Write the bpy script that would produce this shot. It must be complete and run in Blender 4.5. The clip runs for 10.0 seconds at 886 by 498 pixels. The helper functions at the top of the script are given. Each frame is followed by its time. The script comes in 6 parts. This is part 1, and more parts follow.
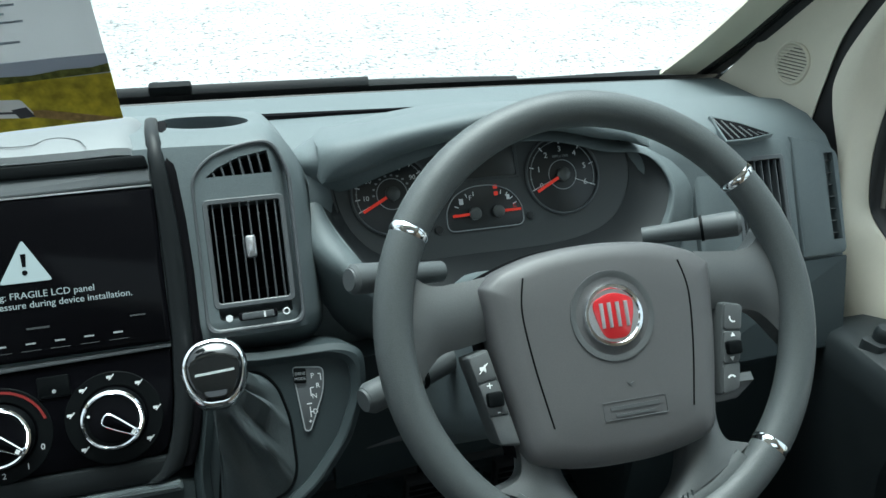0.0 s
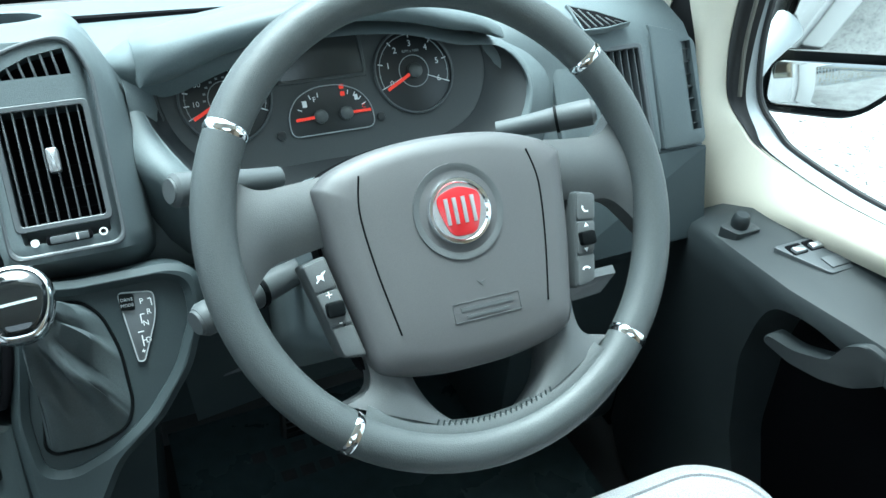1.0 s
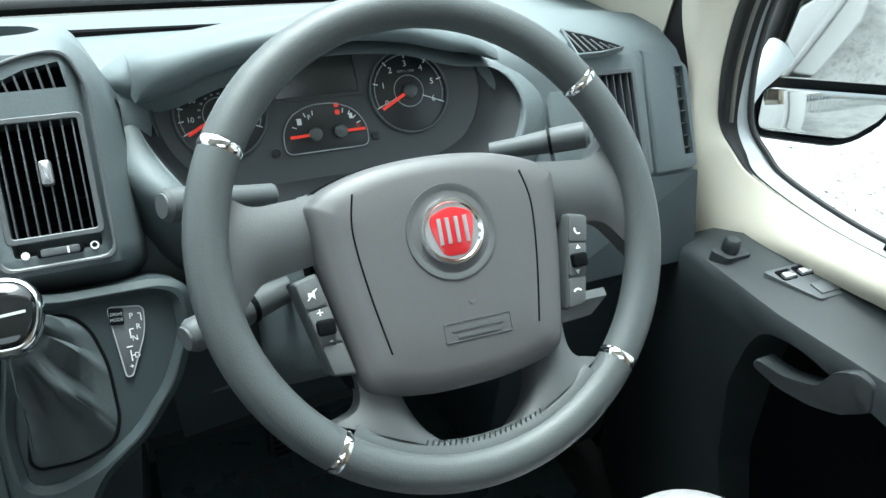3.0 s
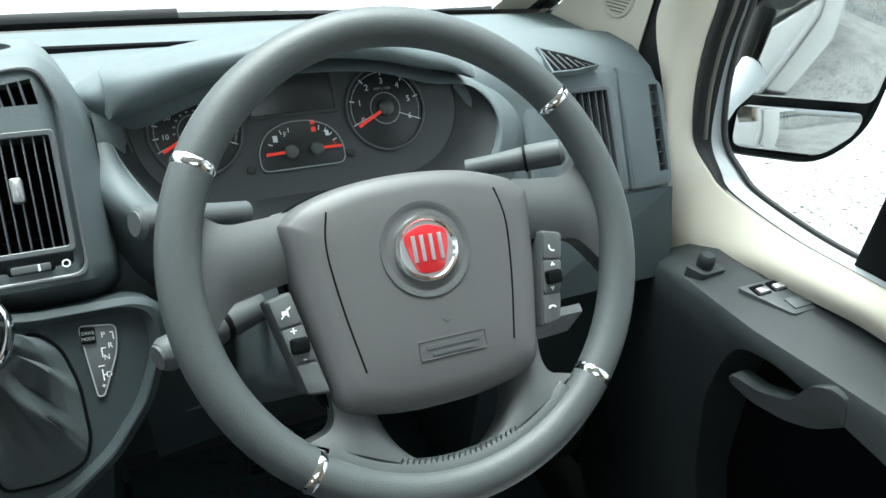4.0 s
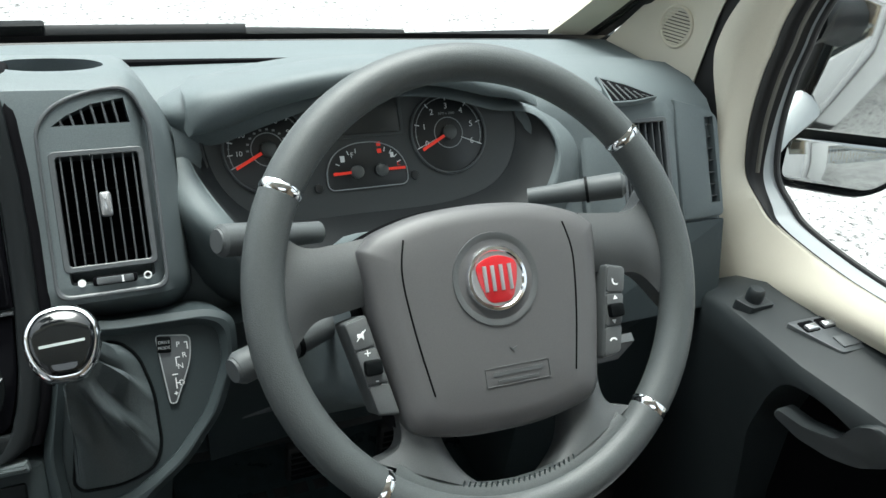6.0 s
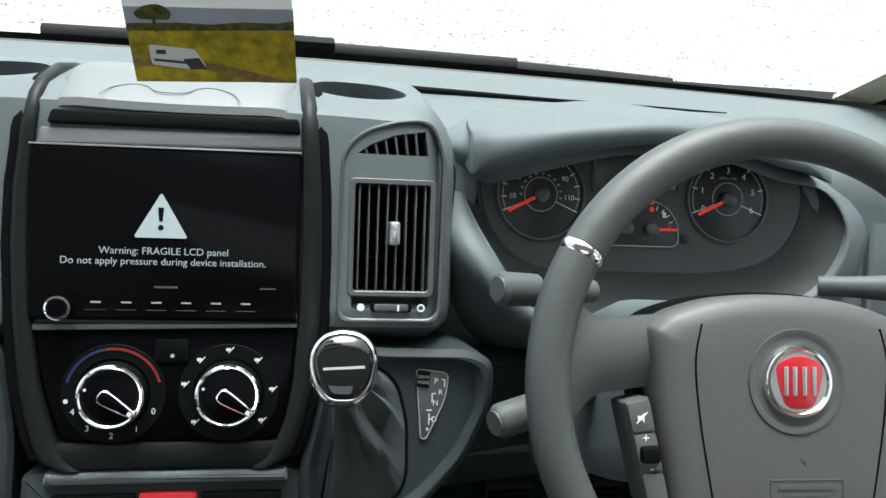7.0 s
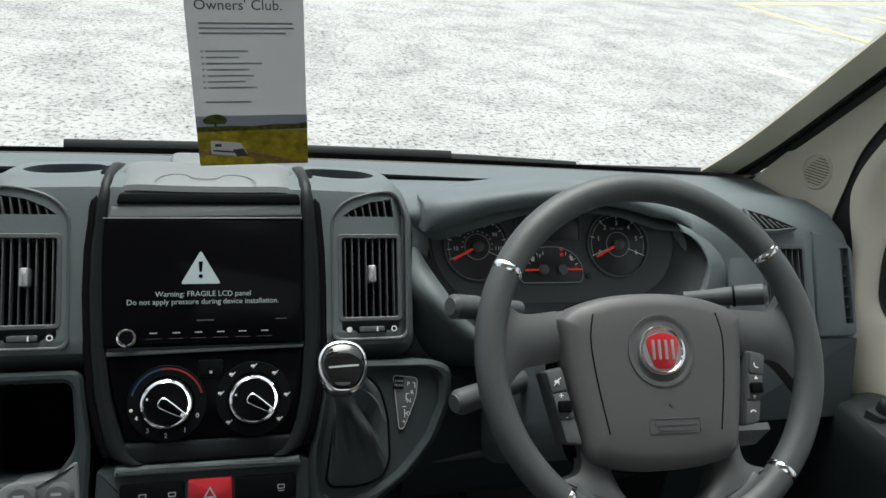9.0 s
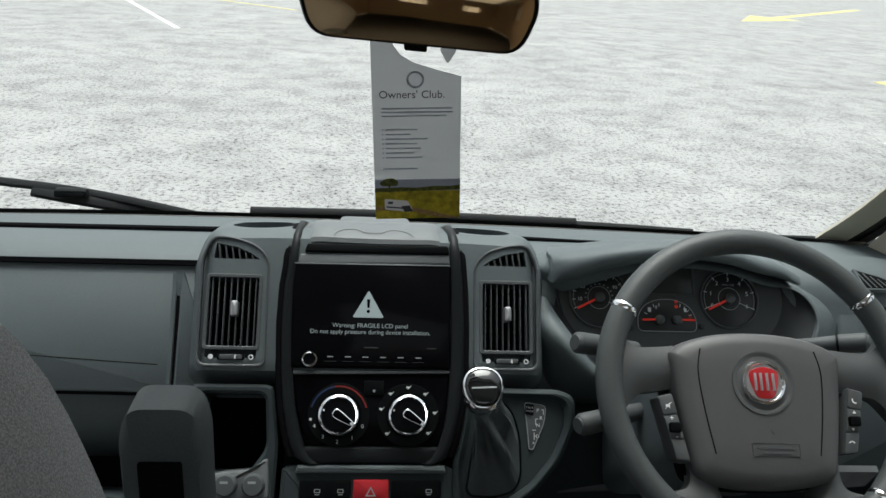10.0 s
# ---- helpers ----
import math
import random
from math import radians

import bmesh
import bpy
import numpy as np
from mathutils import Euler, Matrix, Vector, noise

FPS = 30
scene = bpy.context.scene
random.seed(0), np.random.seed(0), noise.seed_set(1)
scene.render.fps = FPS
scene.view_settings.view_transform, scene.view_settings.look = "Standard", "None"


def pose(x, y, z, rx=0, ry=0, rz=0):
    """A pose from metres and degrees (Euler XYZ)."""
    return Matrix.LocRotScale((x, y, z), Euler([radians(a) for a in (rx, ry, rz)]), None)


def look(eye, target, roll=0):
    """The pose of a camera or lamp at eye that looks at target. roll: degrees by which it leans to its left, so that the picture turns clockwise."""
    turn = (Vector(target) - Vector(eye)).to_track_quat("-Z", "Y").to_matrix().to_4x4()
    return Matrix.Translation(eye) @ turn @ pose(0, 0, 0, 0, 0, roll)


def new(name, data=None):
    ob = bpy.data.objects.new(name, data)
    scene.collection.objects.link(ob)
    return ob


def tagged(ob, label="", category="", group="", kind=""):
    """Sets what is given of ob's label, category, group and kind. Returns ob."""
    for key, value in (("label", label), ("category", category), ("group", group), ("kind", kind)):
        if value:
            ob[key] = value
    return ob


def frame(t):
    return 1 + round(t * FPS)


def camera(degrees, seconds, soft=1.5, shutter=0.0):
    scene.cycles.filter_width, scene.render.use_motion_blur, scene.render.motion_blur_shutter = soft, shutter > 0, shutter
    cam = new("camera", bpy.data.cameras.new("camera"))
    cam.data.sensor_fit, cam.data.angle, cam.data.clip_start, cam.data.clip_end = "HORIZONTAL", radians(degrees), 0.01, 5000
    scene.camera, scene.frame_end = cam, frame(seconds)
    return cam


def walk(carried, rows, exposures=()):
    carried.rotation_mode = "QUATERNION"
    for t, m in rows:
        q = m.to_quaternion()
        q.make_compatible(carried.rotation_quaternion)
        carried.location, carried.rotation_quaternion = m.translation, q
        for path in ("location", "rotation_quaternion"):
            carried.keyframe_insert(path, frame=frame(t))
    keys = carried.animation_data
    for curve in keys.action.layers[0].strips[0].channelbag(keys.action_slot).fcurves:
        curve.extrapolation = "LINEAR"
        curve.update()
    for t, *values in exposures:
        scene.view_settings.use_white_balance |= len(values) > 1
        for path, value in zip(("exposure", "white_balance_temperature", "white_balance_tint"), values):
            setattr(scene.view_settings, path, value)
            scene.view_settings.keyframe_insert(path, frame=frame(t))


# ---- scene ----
cam = camera(58.2, 10.0)
PATH = [
    (0, (0.107, -0.042, 1.829), (0.647, 1.576, 0.783), 2.9),
    (0.5, (0.137, -0.037, 1.804), (0.791, 1.469, 0.662), 3.5),
    (1, (0.164, -0.025, 1.784), (0.92, 1.394, 0.596), 4.8),
    (1.5, (0.164, -0.022, 1.784), (0.938, 1.389, 0.597), 5.5),
    (2, (0.162, -0.024, 1.784), (0.936, 1.396, 0.607), 5.7),
    (2.5, (0.162, -0.025, 1.784), (0.936, 1.406, 0.621), 6.0),
    (4, (0.168, -0.027, 1.787), (1.002, 1.411, 0.675), 6.8),
    (4.5, (0.169, -0.029, 1.788), (1.029, 1.404, 0.689), 7.2),
    (5, (0.167, -0.028, 1.793), (1.017, 1.418, 0.705), 7.2),
    (5.2, (0.163, -0.029, 1.794), (1.005, 1.428, 0.713), 7.2),
    (6.3, (0.112, -0.008, 1.813), (0.824, 1.493, 0.698), 9.0),
    (6.5, (0.099, 0.001, 1.808), (0.71, 1.556, 0.708), 8.4),
    (7, (0.055, 0.045, 1.812), (0.412, 1.665, 0.695), 8.6),
    (7.5, (0.051, 0.042, 1.82), (0.291, 1.702, 0.729), 7.3),
    (8, (0.019, -0.064, 1.854), (0.392, 1.668, 0.925), 6.1),
    (8.5, (-0.01, -0.179, 1.873), (0.526, 1.537, 0.997), 6.4),
    (9, (-0.019, -0.199, 1.877), (0.485, 1.528, 1.004), 7.1),
    (9.5, (-0.035, -0.255, 1.899), (0.41, 1.548, 1.155), 5.8),
    (10, (-0.065, -0.372, 1.905), (0.132, 1.487, 1.193), 3.9),
]
# seconds, stops, kelvin, tint
EXPOSURES = [(0.0, 1.35, 5750, -6), (0.5, 2.1, 5500, -8), (1.0, 2.3, 5350, -10), (2.5, 2.2, 5700, -5), (5.0, 1.75, 6050, -1), (6.5, 1.55, 6250, 3), (7.5, 1.4, 6250, 4), (8.0, 1.15, 6250, 3), (8.5, 0.8, 6300, 4), (9.0, 0.75, 6350, 5), (9.5, 0.85, 6350, 5), (10.0, 0.5, 6350, 5)]
walk(cam, [(t, look(eye, target, roll)) for t, eye, target, roll in PATH], EXPOSURES)

# ---- light ----
world = bpy.data.worlds.new("sky")
scene.world = world
world.use_nodes = True
_nt = world.node_tree
_nt.nodes.clear()
_sky = _nt.nodes.new("ShaderNodeTexSky")
_sky.sky_type = "NISHITA"
_sky.sun_disc = False
_sky.sun_elevation = radians(72)
_sky.sun_rotation = radians(5)
_sky.dust_density = 6.0
_bw = _nt.nodes.new("ShaderNodeHueSaturation")
_bw.inputs["Saturation"].default_value = 0.25
_bg = _nt.nodes.new("ShaderNodeBackground")
_bg.inputs["Strength"].default_value = 0.15
_out = _nt.nodes.new("ShaderNodeOutputWorld")
_nt.links.new(_sky.outputs[0], _bw.inputs["Color"])
_nt.links.new(_bw.outputs[0], _bg.inputs[0])
_nt.links.new(_bg.outputs[0], _out.inputs[0])
_sd = bpy.data.lights.new("sun", "SUN")
_sd.energy, _sd.angle, _sd.color = 1.5, radians(35), (1.0, 0.97, 0.92)
_sun = new("sun", _sd)
_sun.matrix_world = look((0.5, 5.5, 18.0), (0, 0, 0))
# added fill lamp under an unseen roof opening, brightening dashboard and wheel
_ld = bpy.data.lights.new("cab_fill_lamp", "AREA")
_ld.shape, _ld.size, _ld.size_y, _ld.energy, _ld.color = "RECTANGLE", 0.96, 1.16, 0.8, (0.95, 1.0, 1.0)
_lamp = new("cab_fill_lamp", _ld)
_lamp.matrix_world = look((0.0, -1.1, 2.155), (0.0, -0.85, 1.155))

# ---- materials ----
def mat(name, color, rough=0.5, metal=0.0, grain=0.0, grain_scale=900.0, bump=0.0, mottle=0.08, spec=0.5, coat=0.0):
    """A plain painted, moulded or woven surface: fine grain relief and a broad, faint unevenness of tone and gloss."""
    m = bpy.data.materials.new(name)
    m.use_nodes = True
    nt = m.node_tree
    b = nt.nodes["Principled BSDF"]
    b.inputs["Metallic"].default_value = metal
    b.inputs["Specular IOR Level"].default_value = spec
    b.inputs["Coat Weight"].default_value = coat
    geo = nt.nodes.new("ShaderNodeNewGeometry")
    big = nt.nodes.new("ShaderNodeTexNoise")
    big.inputs["Scale"].default_value = 9.0
    big.inputs["Detail"].default_value = 5.0
    nt.links.new(geo.outputs["Position"], big.inputs["Vector"])
    fine = nt.nodes.new("ShaderNodeTexNoise")
    fine.inputs["Scale"].default_value = grain_scale
    fine.inputs["Detail"].default_value = 2.0
    nt.links.new(geo.outputs["Position"], fine.inputs["Vector"])
    mix = nt.nodes.new("ShaderNodeMix")
    mix.data_type = "RGBA"
    mix.inputs[6].default_value = (*[c * (1 - mottle) for c in color], 1)
    mix.inputs[7].default_value = (*[min(1, c * (1 + mottle)) for c in color], 1)
    nt.links.new(big.outputs["Fac"], mix.inputs[0])
    last = mix.outputs[2]
    if grain:
        mul = nt.nodes.new("ShaderNodeMix")
        mul.data_type = "RGBA"
        mul.blend_type = "MULTIPLY"
        mul.inputs[0].default_value = 1.0
        ramp = nt.nodes.new("ShaderNodeMapRange")
        ramp.inputs[1].default_value, ramp.inputs[2].default_value = 0.3, 0.7
        ramp.inputs[3].default_value, ramp.inputs[4].default_value = 1 - grain, 1 + grain
        nt.links.new(fine.outputs["Fac"], ramp.inputs[0])
        nt.links.new(last, mul.inputs[6])
        nt.links.new(ramp.outputs[0], mul.inputs[7])
        last = mul.outputs[2]
    nt.links.new(last, b.inputs["Base Color"])
    rr = nt.nodes.new("ShaderNodeMapRange")
    rr.inputs[3].default_value, rr.inputs[4].default_value = max(0.02, rough - 0.06), min(1, rough + 0.06)
    nt.links.new(big.outputs["Fac"], rr.inputs[0])
    nt.links.new(rr.outputs[0], b.inputs["Roughness"])
    if bump:
        bp = nt.nodes.new("ShaderNodeBump")
        bp.inputs["Strength"].default_value = bump
        bp.inputs["Distance"].default_value = 0.0006
        nt.links.new(fine.outputs["Fac"], bp.inputs["Height"])
        nt.links.new(bp.outputs[0], b.inputs["Normal"])
    return m


def glow(name, color, strength):
    m = mat(name, color, 0.4)
    b = m.node_tree.nodes["Principled BSDF"]
    b.inputs["Emission Color"].default_value = (*color, 1)
    b.inputs["Emission Strength"].default_value = strength
    return m


DASH = mat("dash_plastic", (0.104, 0.124, 0.130), 0.55, grain=0.14, grain_scale=1200, bump=0.35, spec=0.35)
# darker copy of the dash plastic; the shade low down is in the colour
DASH_LOW = mat("lower_dash_shaded_plastic", (0.027, 0.036, 0.039), 0.6, grain=0.10, grain_scale=1400, bump=0.25, spec=0.25)
HOOD_LID = mat("grey_lid_plastic", (0.135, 0.145, 0.150), 0.45, grain=0.08, grain_scale=1400, bump=0.2)
SATIN = mat("satin_frame_plastic", (0.075, 0.082, 0.087), 0.38, grain=0.05, bump=0.1)
BLACK = mat("black_plastic", (0.004, 0.005, 0.0055), 0.5, grain=0.05, bump=0.1, spec=0.07)
# near-black that holds the shade of gaps and recesses in its colour
DEEP = mat("recess_shade_black", (0.004, 0.004, 0.005), 0.8, spec=0.05)
PIANO = mat("gloss_black", (0.003, 0.003, 0.004), 0.15, mottle=0.03, spec=0.03)
GLASSB = mat("screen_glass", (0.004, 0.004, 0.005), 0.12, mottle=0.02, spec=0.06)
CHROME = mat("chrome", (0.85, 0.86, 0.88), 0.08, 1.0, mottle=0.02)
SILVER = mat("satin_silver", (0.55, 0.56, 0.58), 0.3, 0.8, mottle=0.04)
LEATHER = mat("wheel_leather", (0.062, 0.070, 0.072), 0.47, grain=0.14, grain_scale=1100, bump=0.5)
PAD = mat("airbag_plastic", (0.080, 0.080, 0.083), 0.48, grain=0.08, grain_scale=1500, bump=0.2)
SPOKE = mat("spoke_plastic", (0.070, 0.075, 0.078), 0.46, grain=0.1, grain_scale=1300, bump=0.35)
RED = mat("badge_red", (0.42, 0.012, 0.018), 0.3, coat=0.5)
HAZ = mat("hazard_red", (0.42, 0.012, 0.02), 0.4)
BEIGE = mat("beige_trim", (0.59, 0.55, 0.455), 0.6, grain=0.05, grain_scale=1300, bump=0.25)
BEIGE_DARK = mat("beige_grille_gap", (0.12, 0.115, 0.10), 0.7)
RUBBER = mat("black_rubber", (0.016, 0.016, 0.017), 0.6, grain=0.1)
DOOR = mat("door_plastic", (0.019, 0.024, 0.026), 0.5, grain=0.12, grain_scale=1400, bump=0.3)
FABRIC = mat("grey_fabric", (0.30, 0.30, 0.31), 0.95, grain=0.32, grain_scale=900, bump=0.9, spec=0.1)
BOOT = mat("boot_leather", (0.060, 0.072, 0.076), 0.5, grain=0.15, grain_scale=900, bump=0.4)
WHITE_INK = mat("white_marking", (0.75, 0.77, 0.78), 0.5, mottle=0.02)
GREY_INK = mat("grey_marking", (0.3, 0.32, 0.33), 0.5, mottle=0.02)
DARK_INK = mat("dark_print", (0.06, 0.06, 0.07), 0.6)
NEEDLE = glow("red_needle", (0.6, 0.03, 0.015), 0.12)
RAIL = mat("dark_rail_plastic", (0.010, 0.012, 0.013), 0.42, grain=0.05, bump=0.1, spec=0.16)
LIT = glow("lit_screen_graphic", (0.28, 0.33, 0.34), 0.2)
LIT_TEXT = glow("lit_screen_text", (0.26, 0.30, 0.31), 0.17)
GLOSS_CAP = mat("gloss_cap", (0.006, 0.007, 0.008), 0.06, mottle=0.02, spec=0.7)
LCD = mat("lcd_grey", (0.035, 0.038, 0.038), 0.25)
DIALF = mat("gauge_face", (0.012, 0.014, 0.015), 0.35)
PLATE = mat("cluster_plate", (0.040, 0.045, 0.047), 0.5, grain=0.08)
CAP = mat("needle_cap", (0.06, 0.065, 0.065), 0.35)


def paper(name, color, grain=0.0, scale=120):
    """Printed card that lets some of the daylight behind it through."""
    m = mat(name, color, 0.65, grain=grain, grain_scale=scale, mottle=0.08)
    nt = m.node_tree
    b = nt.nodes["Principled BSDF"]
    t = nt.nodes.new("ShaderNodeBsdfTranslucent")
    nt.links.new(b.inputs["Base Color"].links[0].from_socket, t.inputs[0])
    mx = nt.nodes.new("ShaderNodeMixShader")
    mx.inputs[0].default_value = 0.45
    nt.links.new(b.outputs[0], mx.inputs[1])
    nt.links.new(t.outputs[0], mx.inputs[2])
    nt.links.new(mx.outputs[0], nt.nodes["Material Output"].inputs[0])
    return m


FAINT_INK = paper("faint_print", (0.40, 0.44, 0.50))
CARD = paper("card_paper", (0.66, 0.67, 0.68))
FRAME_GREY = mat("painted_door_frame", (0.42, 0.45, 0.46), 0.35)
# binnacle plastic darkened by the hood's shadow, put into the colour
BOWL = mat("gauge_bowl_shaded_plastic", (0.022, 0.025, 0.027), 0.6, grain=0.1, grain_scale=1300, bump=0.2, spec=0.25)
STALK = mat("stalk_plastic", (0.075, 0.082, 0.085), 0.5, grain=0.08, spec=0.3)
WIPE = mat("wiper_plastic", (0.012, 0.013, 0.014), 0.55, spec=0.2)
VANW = mat("white_bodywork", (0.8, 0.8, 0.8), 0.25, mottle=0.03)
WOOD = mat("wood_veneer", (0.55, 0.44, 0.32), 0.45, grain=0.12, grain_scale=60)
LINING = mat("roof_lining", (0.68, 0.65, 0.58), 0.9, grain=0.08)
MAT = mat("floor_cover_film", (0.03, 0.045, 0.048), 0.28, grain=0.2, grain_scale=40, bump=0.2)
CARPET = mat("carpet", (0.02, 0.021, 0.022), 0.95, grain=0.3, grain_scale=500, bump=0.6)
BLUE_ARC = mat("blue_arc", (0.012, 0.03, 0.09), 0.4)
RED_ARC = mat("red_arc", (0.20, 0.012, 0.01), 0.5)
MIRROR = mat("mirror_glass", (0.36, 0.37, 0.37), 0.02, 1.0, mottle=0.0)
# the wooden interior's brown reflection is put into this glass colour
MIRROR_WARM = mat("warm_reflection_mirror", (0.80, 0.56, 0.32), 0.03, 1.0, mottle=0.0)


def clear_glass(name, tint=(0.96, 0.985, 0.975), gloss=0.03):
    m = bpy.data.materials.new(name)
    m.use_nodes = True
    nt = m.node_tree
    nt.nodes.clear()
    t = nt.nodes.new("ShaderNodeBsdfTransparent")
    t.inputs[0].default_value = (*tint, 1)
    g = nt.nodes.new("ShaderNodeBsdfGlossy")
    g.inputs["Roughness"].default_value = 0.02
    mx = nt.nodes.new("ShaderNodeMixShader")
    o = nt.nodes.new("ShaderNodeOutputMaterial")
    mx.inputs[0].default_value = gloss
    nt.links.new(t.outputs[0], mx.inputs[1])
    nt.links.new(g.outputs[0], mx.inputs[2])
    nt.links.new(mx.outputs[0], o.inputs[0])
    return m


GLASS = clear_glass("window_glass")


# ---- building helpers ----
def plane_of(lean, x, y, z):
    """A frame on a face that leans back by so many degrees: u to the right, v up the face, w out of it."""
    a = radians(lean)
    return Matrix(((1, 0, 0, x), (0, math.sin(a), -math.cos(a), y), (0, math.cos(a), math.sin(a), z), (0, 0, 0, 1)))


CON = plane_of(33, -0.052, 0.5465, 1.313)
SIDE = plane_of(33, 0.0, 0.72, 1.344)
WH = Matrix.Translation((0.4183, 0.4302, 1.4344)) @ Matrix.Rotation(radians(-1.4), 4, "Z") @ plane_of(39.45, 0, 0, 0)
CL = plane_of(35, 0.41, 0.744, 1.407)
IDENT = Matrix.Identity(4)


def thing(name, label, category, at=(0, 0, 0), kind="", group=""):
    e = new(name)
    e.empty_display_size = 0.05
    e.location = at
    return tagged(e, label, category, group, kind)


def root_of(ob):
    m = Matrix.Translation(ob.location)
    while ob.parent:
        ob = ob.parent
        m = Matrix.Translation(ob.location) @ m if ob.type == "EMPTY" else m
    return m


def part(name, bm, material, parent=None, label="", sharp=38, m=None):
    """Links a bmesh, given in world metres (or in the frame m), as one mesh object under a thing or a part."""
    if m is not None:
        bm.transform(m)
    bmesh.ops.recalc_face_normals(bm, faces=bm.faces[:])
    lim = radians(sharp)
    for f in bm.faces:
        f.smooth = True
    for e in bm.edges:
        e.smooth = len(e.link_faces) != 2 or e.calc_face_angle(0.0) < lim
    me = bpy.data.meshes.new(name)
    bm.to_mesh(me)
    bm.free()
    me.materials.append(material)
    ob = new(name, me)
    if parent is not None:
        ob.parent = parent
        top = parent
        while top.parent:
            top = top.parent
        ob.matrix_parent_inverse = (Matrix.Translation(top.location) if parent == top else IDENT).inverted()
    if label:
        ob["label"] = label
    return ob


def rounded(pts, r, n=5):
    """A polygon with its corners rounded by r (one number, or one for each corner)."""
    out, k = [], len(pts)
    rs = r if isinstance(r, (list, tuple)) else [r] * k
    for i in range(k):
        p, a, b = Vector(pts[i]), Vector(pts[i - 1]), Vector(pts[(i + 1) % k])
        da, db = a - p, b - p
        if rs[i] <= 0:
            out.append(tuple(p))
            continue
        s = min(rs[i], da.length * 0.49, db.length * 0.49)
        p0, p1 = p + da.normalized() * s, p + db.normalized() * s
        for j in range(n + 1):
            t = j / n
            out.append(tuple(p0 * (1 - t) ** 2 + p * 2 * t * (1 - t) + p1 * t * t))
    return out


def rect(u0, v0, u1, v1, r=0.0, n=5):
    pts = [(u0, v0), (u1, v0), (u1, v1), (u0, v1)]
    return rounded(pts, r, n) if r else pts


def circle(u, v, r, n=32, r2=None):
    return [(u + r * math.cos(2 * math.pi * i / n), v + (r2 or r) * math.sin(2 * math.pi * i / n)) for i in range(n)]


def inset(pts, d):
    """The outline moved inwards by d (counter-clockwise outlines)."""
    out, k = [], len(pts)
    area = sum(pts[i - 1][0] * pts[i][1] - pts[i][0] * pts[i - 1][1] for i in range(k))
    sgn = 1 if area > 0 else -1
    for i in range(k):
        a, p, b = Vector(pts[i - 1]), Vector(pts[i]), Vector(pts[(i + 1) % k])
        e0, e1 = (p - a), (b - p)
        if e0.length < 1e-9 or e1.length < 1e-9:
            out.append(tuple(p))
            continue
        n0 = Vector((-e0.y, e0.x)).normalized() * sgn
        n1 = Vector((-e1.y, e1.x)).normalized() * sgn
        n = n0 + n1
        n = n / max(0.5, n.length_squared / 2) if n.length > 1e-6 else n0
        out.append(tuple(p + n * d))
    return out


def rings_mesh(rings, close0=True, close1=True, loop=True):
    """Skins rows of points, all of one length."""
    bm = bmesh.new()
    vs = [[bm.verts.new(p) for p in r] for r in rings]
    k = len(rings[0])
    for a, b in zip(vs, vs[1:]):
        for i in range(k if loop else k - 1):
            j = (i + 1) % k
            bm.faces.new((a[i], a[j], b[j], b[i]))
    if close0:
        bm.faces.new(vs[0][::-1])
    if close1:
        bm.faces.new(vs[-1])
    return bm


def slab(outline, w0, w1, bev=0.002):
    """A plate of an outline, from depth w0 to w1, its front edge rounded by bev."""
    at = lambda pts, w: [(p[0], p[1], w) for p in pts]  # noqa: E731
    rows = [at(outline, w0), at(outline, w1 - bev)]
    if bev > 0:
        rows += [at(inset(outline, bev * 0.3), w1 - bev * 0.3), at(inset(outline, bev), w1)]
    return rings_mesh(rows)


def hoop(outer, inner, w0, w1, bev=0.002):
    """A frame between two outlines with as many points as each other."""
    at = lambda pts, w: [(p[0], p[1], w) for p in pts]  # noqa: E731
    rows = [at(inner, w0), at(outer, w0), at(outer, w1 - bev), at(inset(outer, bev), w1), at(inset(inner, -bev), w1), at(inner, w1 - bev), at(inner, w0)]
    bm = rings_mesh(rows, False, False)
    bmesh.ops.remove_doubles(bm, verts=bm.verts[:], dist=1e-6)
    return bm


def smooth_line(pts, n=8, closed=False):
    """A Catmull-Rom line through points."""
    P, out = [Vector(p) for p in pts], []
    k = len(P)
    for i in range(k if closed else k - 1):
        if closed:
            a, b, c, d = P[i - 1], P[i], P[(i + 1) % k], P[(i + 2) % k]
        else:
            a, b, c, d = P[max(0, i - 1)], P[i], P[i + 1], P[min(k - 1, i + 2)]
        for j in range(n):
            t = j / n
            out.append(0.5 * (2 * b + (c - a) * t + (2 * a - 5 * b + 4 * c - d) * t * t + (3 * b - a - 3 * c + d) * t ** 3))
    if not closed:
        out.append(P[-1])
    return out


def tube(pts, r, n=12, closed=False, flat=1.0):
    """A round bar along points; r is a number or a row of numbers."""
    P = [Vector(p) for p in pts]
    k = len(P)
    rr = r if isinstance(r, (list, tuple)) else [r] * k
    rows, up = [], None
    for i in range(k):
        d = (P[(i + 1) % k] - P[i - 1]) if closed else (P[min(k - 1, i + 1)] - P[max(0, i - 1)])
        d.normalize()
        if up is None:
            up = d.orthogonal().normalized()
        up = (up - d * up.dot(d)).normalized()
        s = d.cross(up)
        rows.append([P[i] + (up * math.cos(2 * math.pi * j / n) + s * math.sin(2 * math.pi * j / n) * flat) * rr[i] for j in range(n)])
    if closed:
        rows.append(rows[0])
        bm = rings_mesh(rows, False, False)
        bmesh.ops.remove_doubles(bm, verts=bm.verts[:], dist=1e-6)
        return bm
    return rings_mesh(rows)


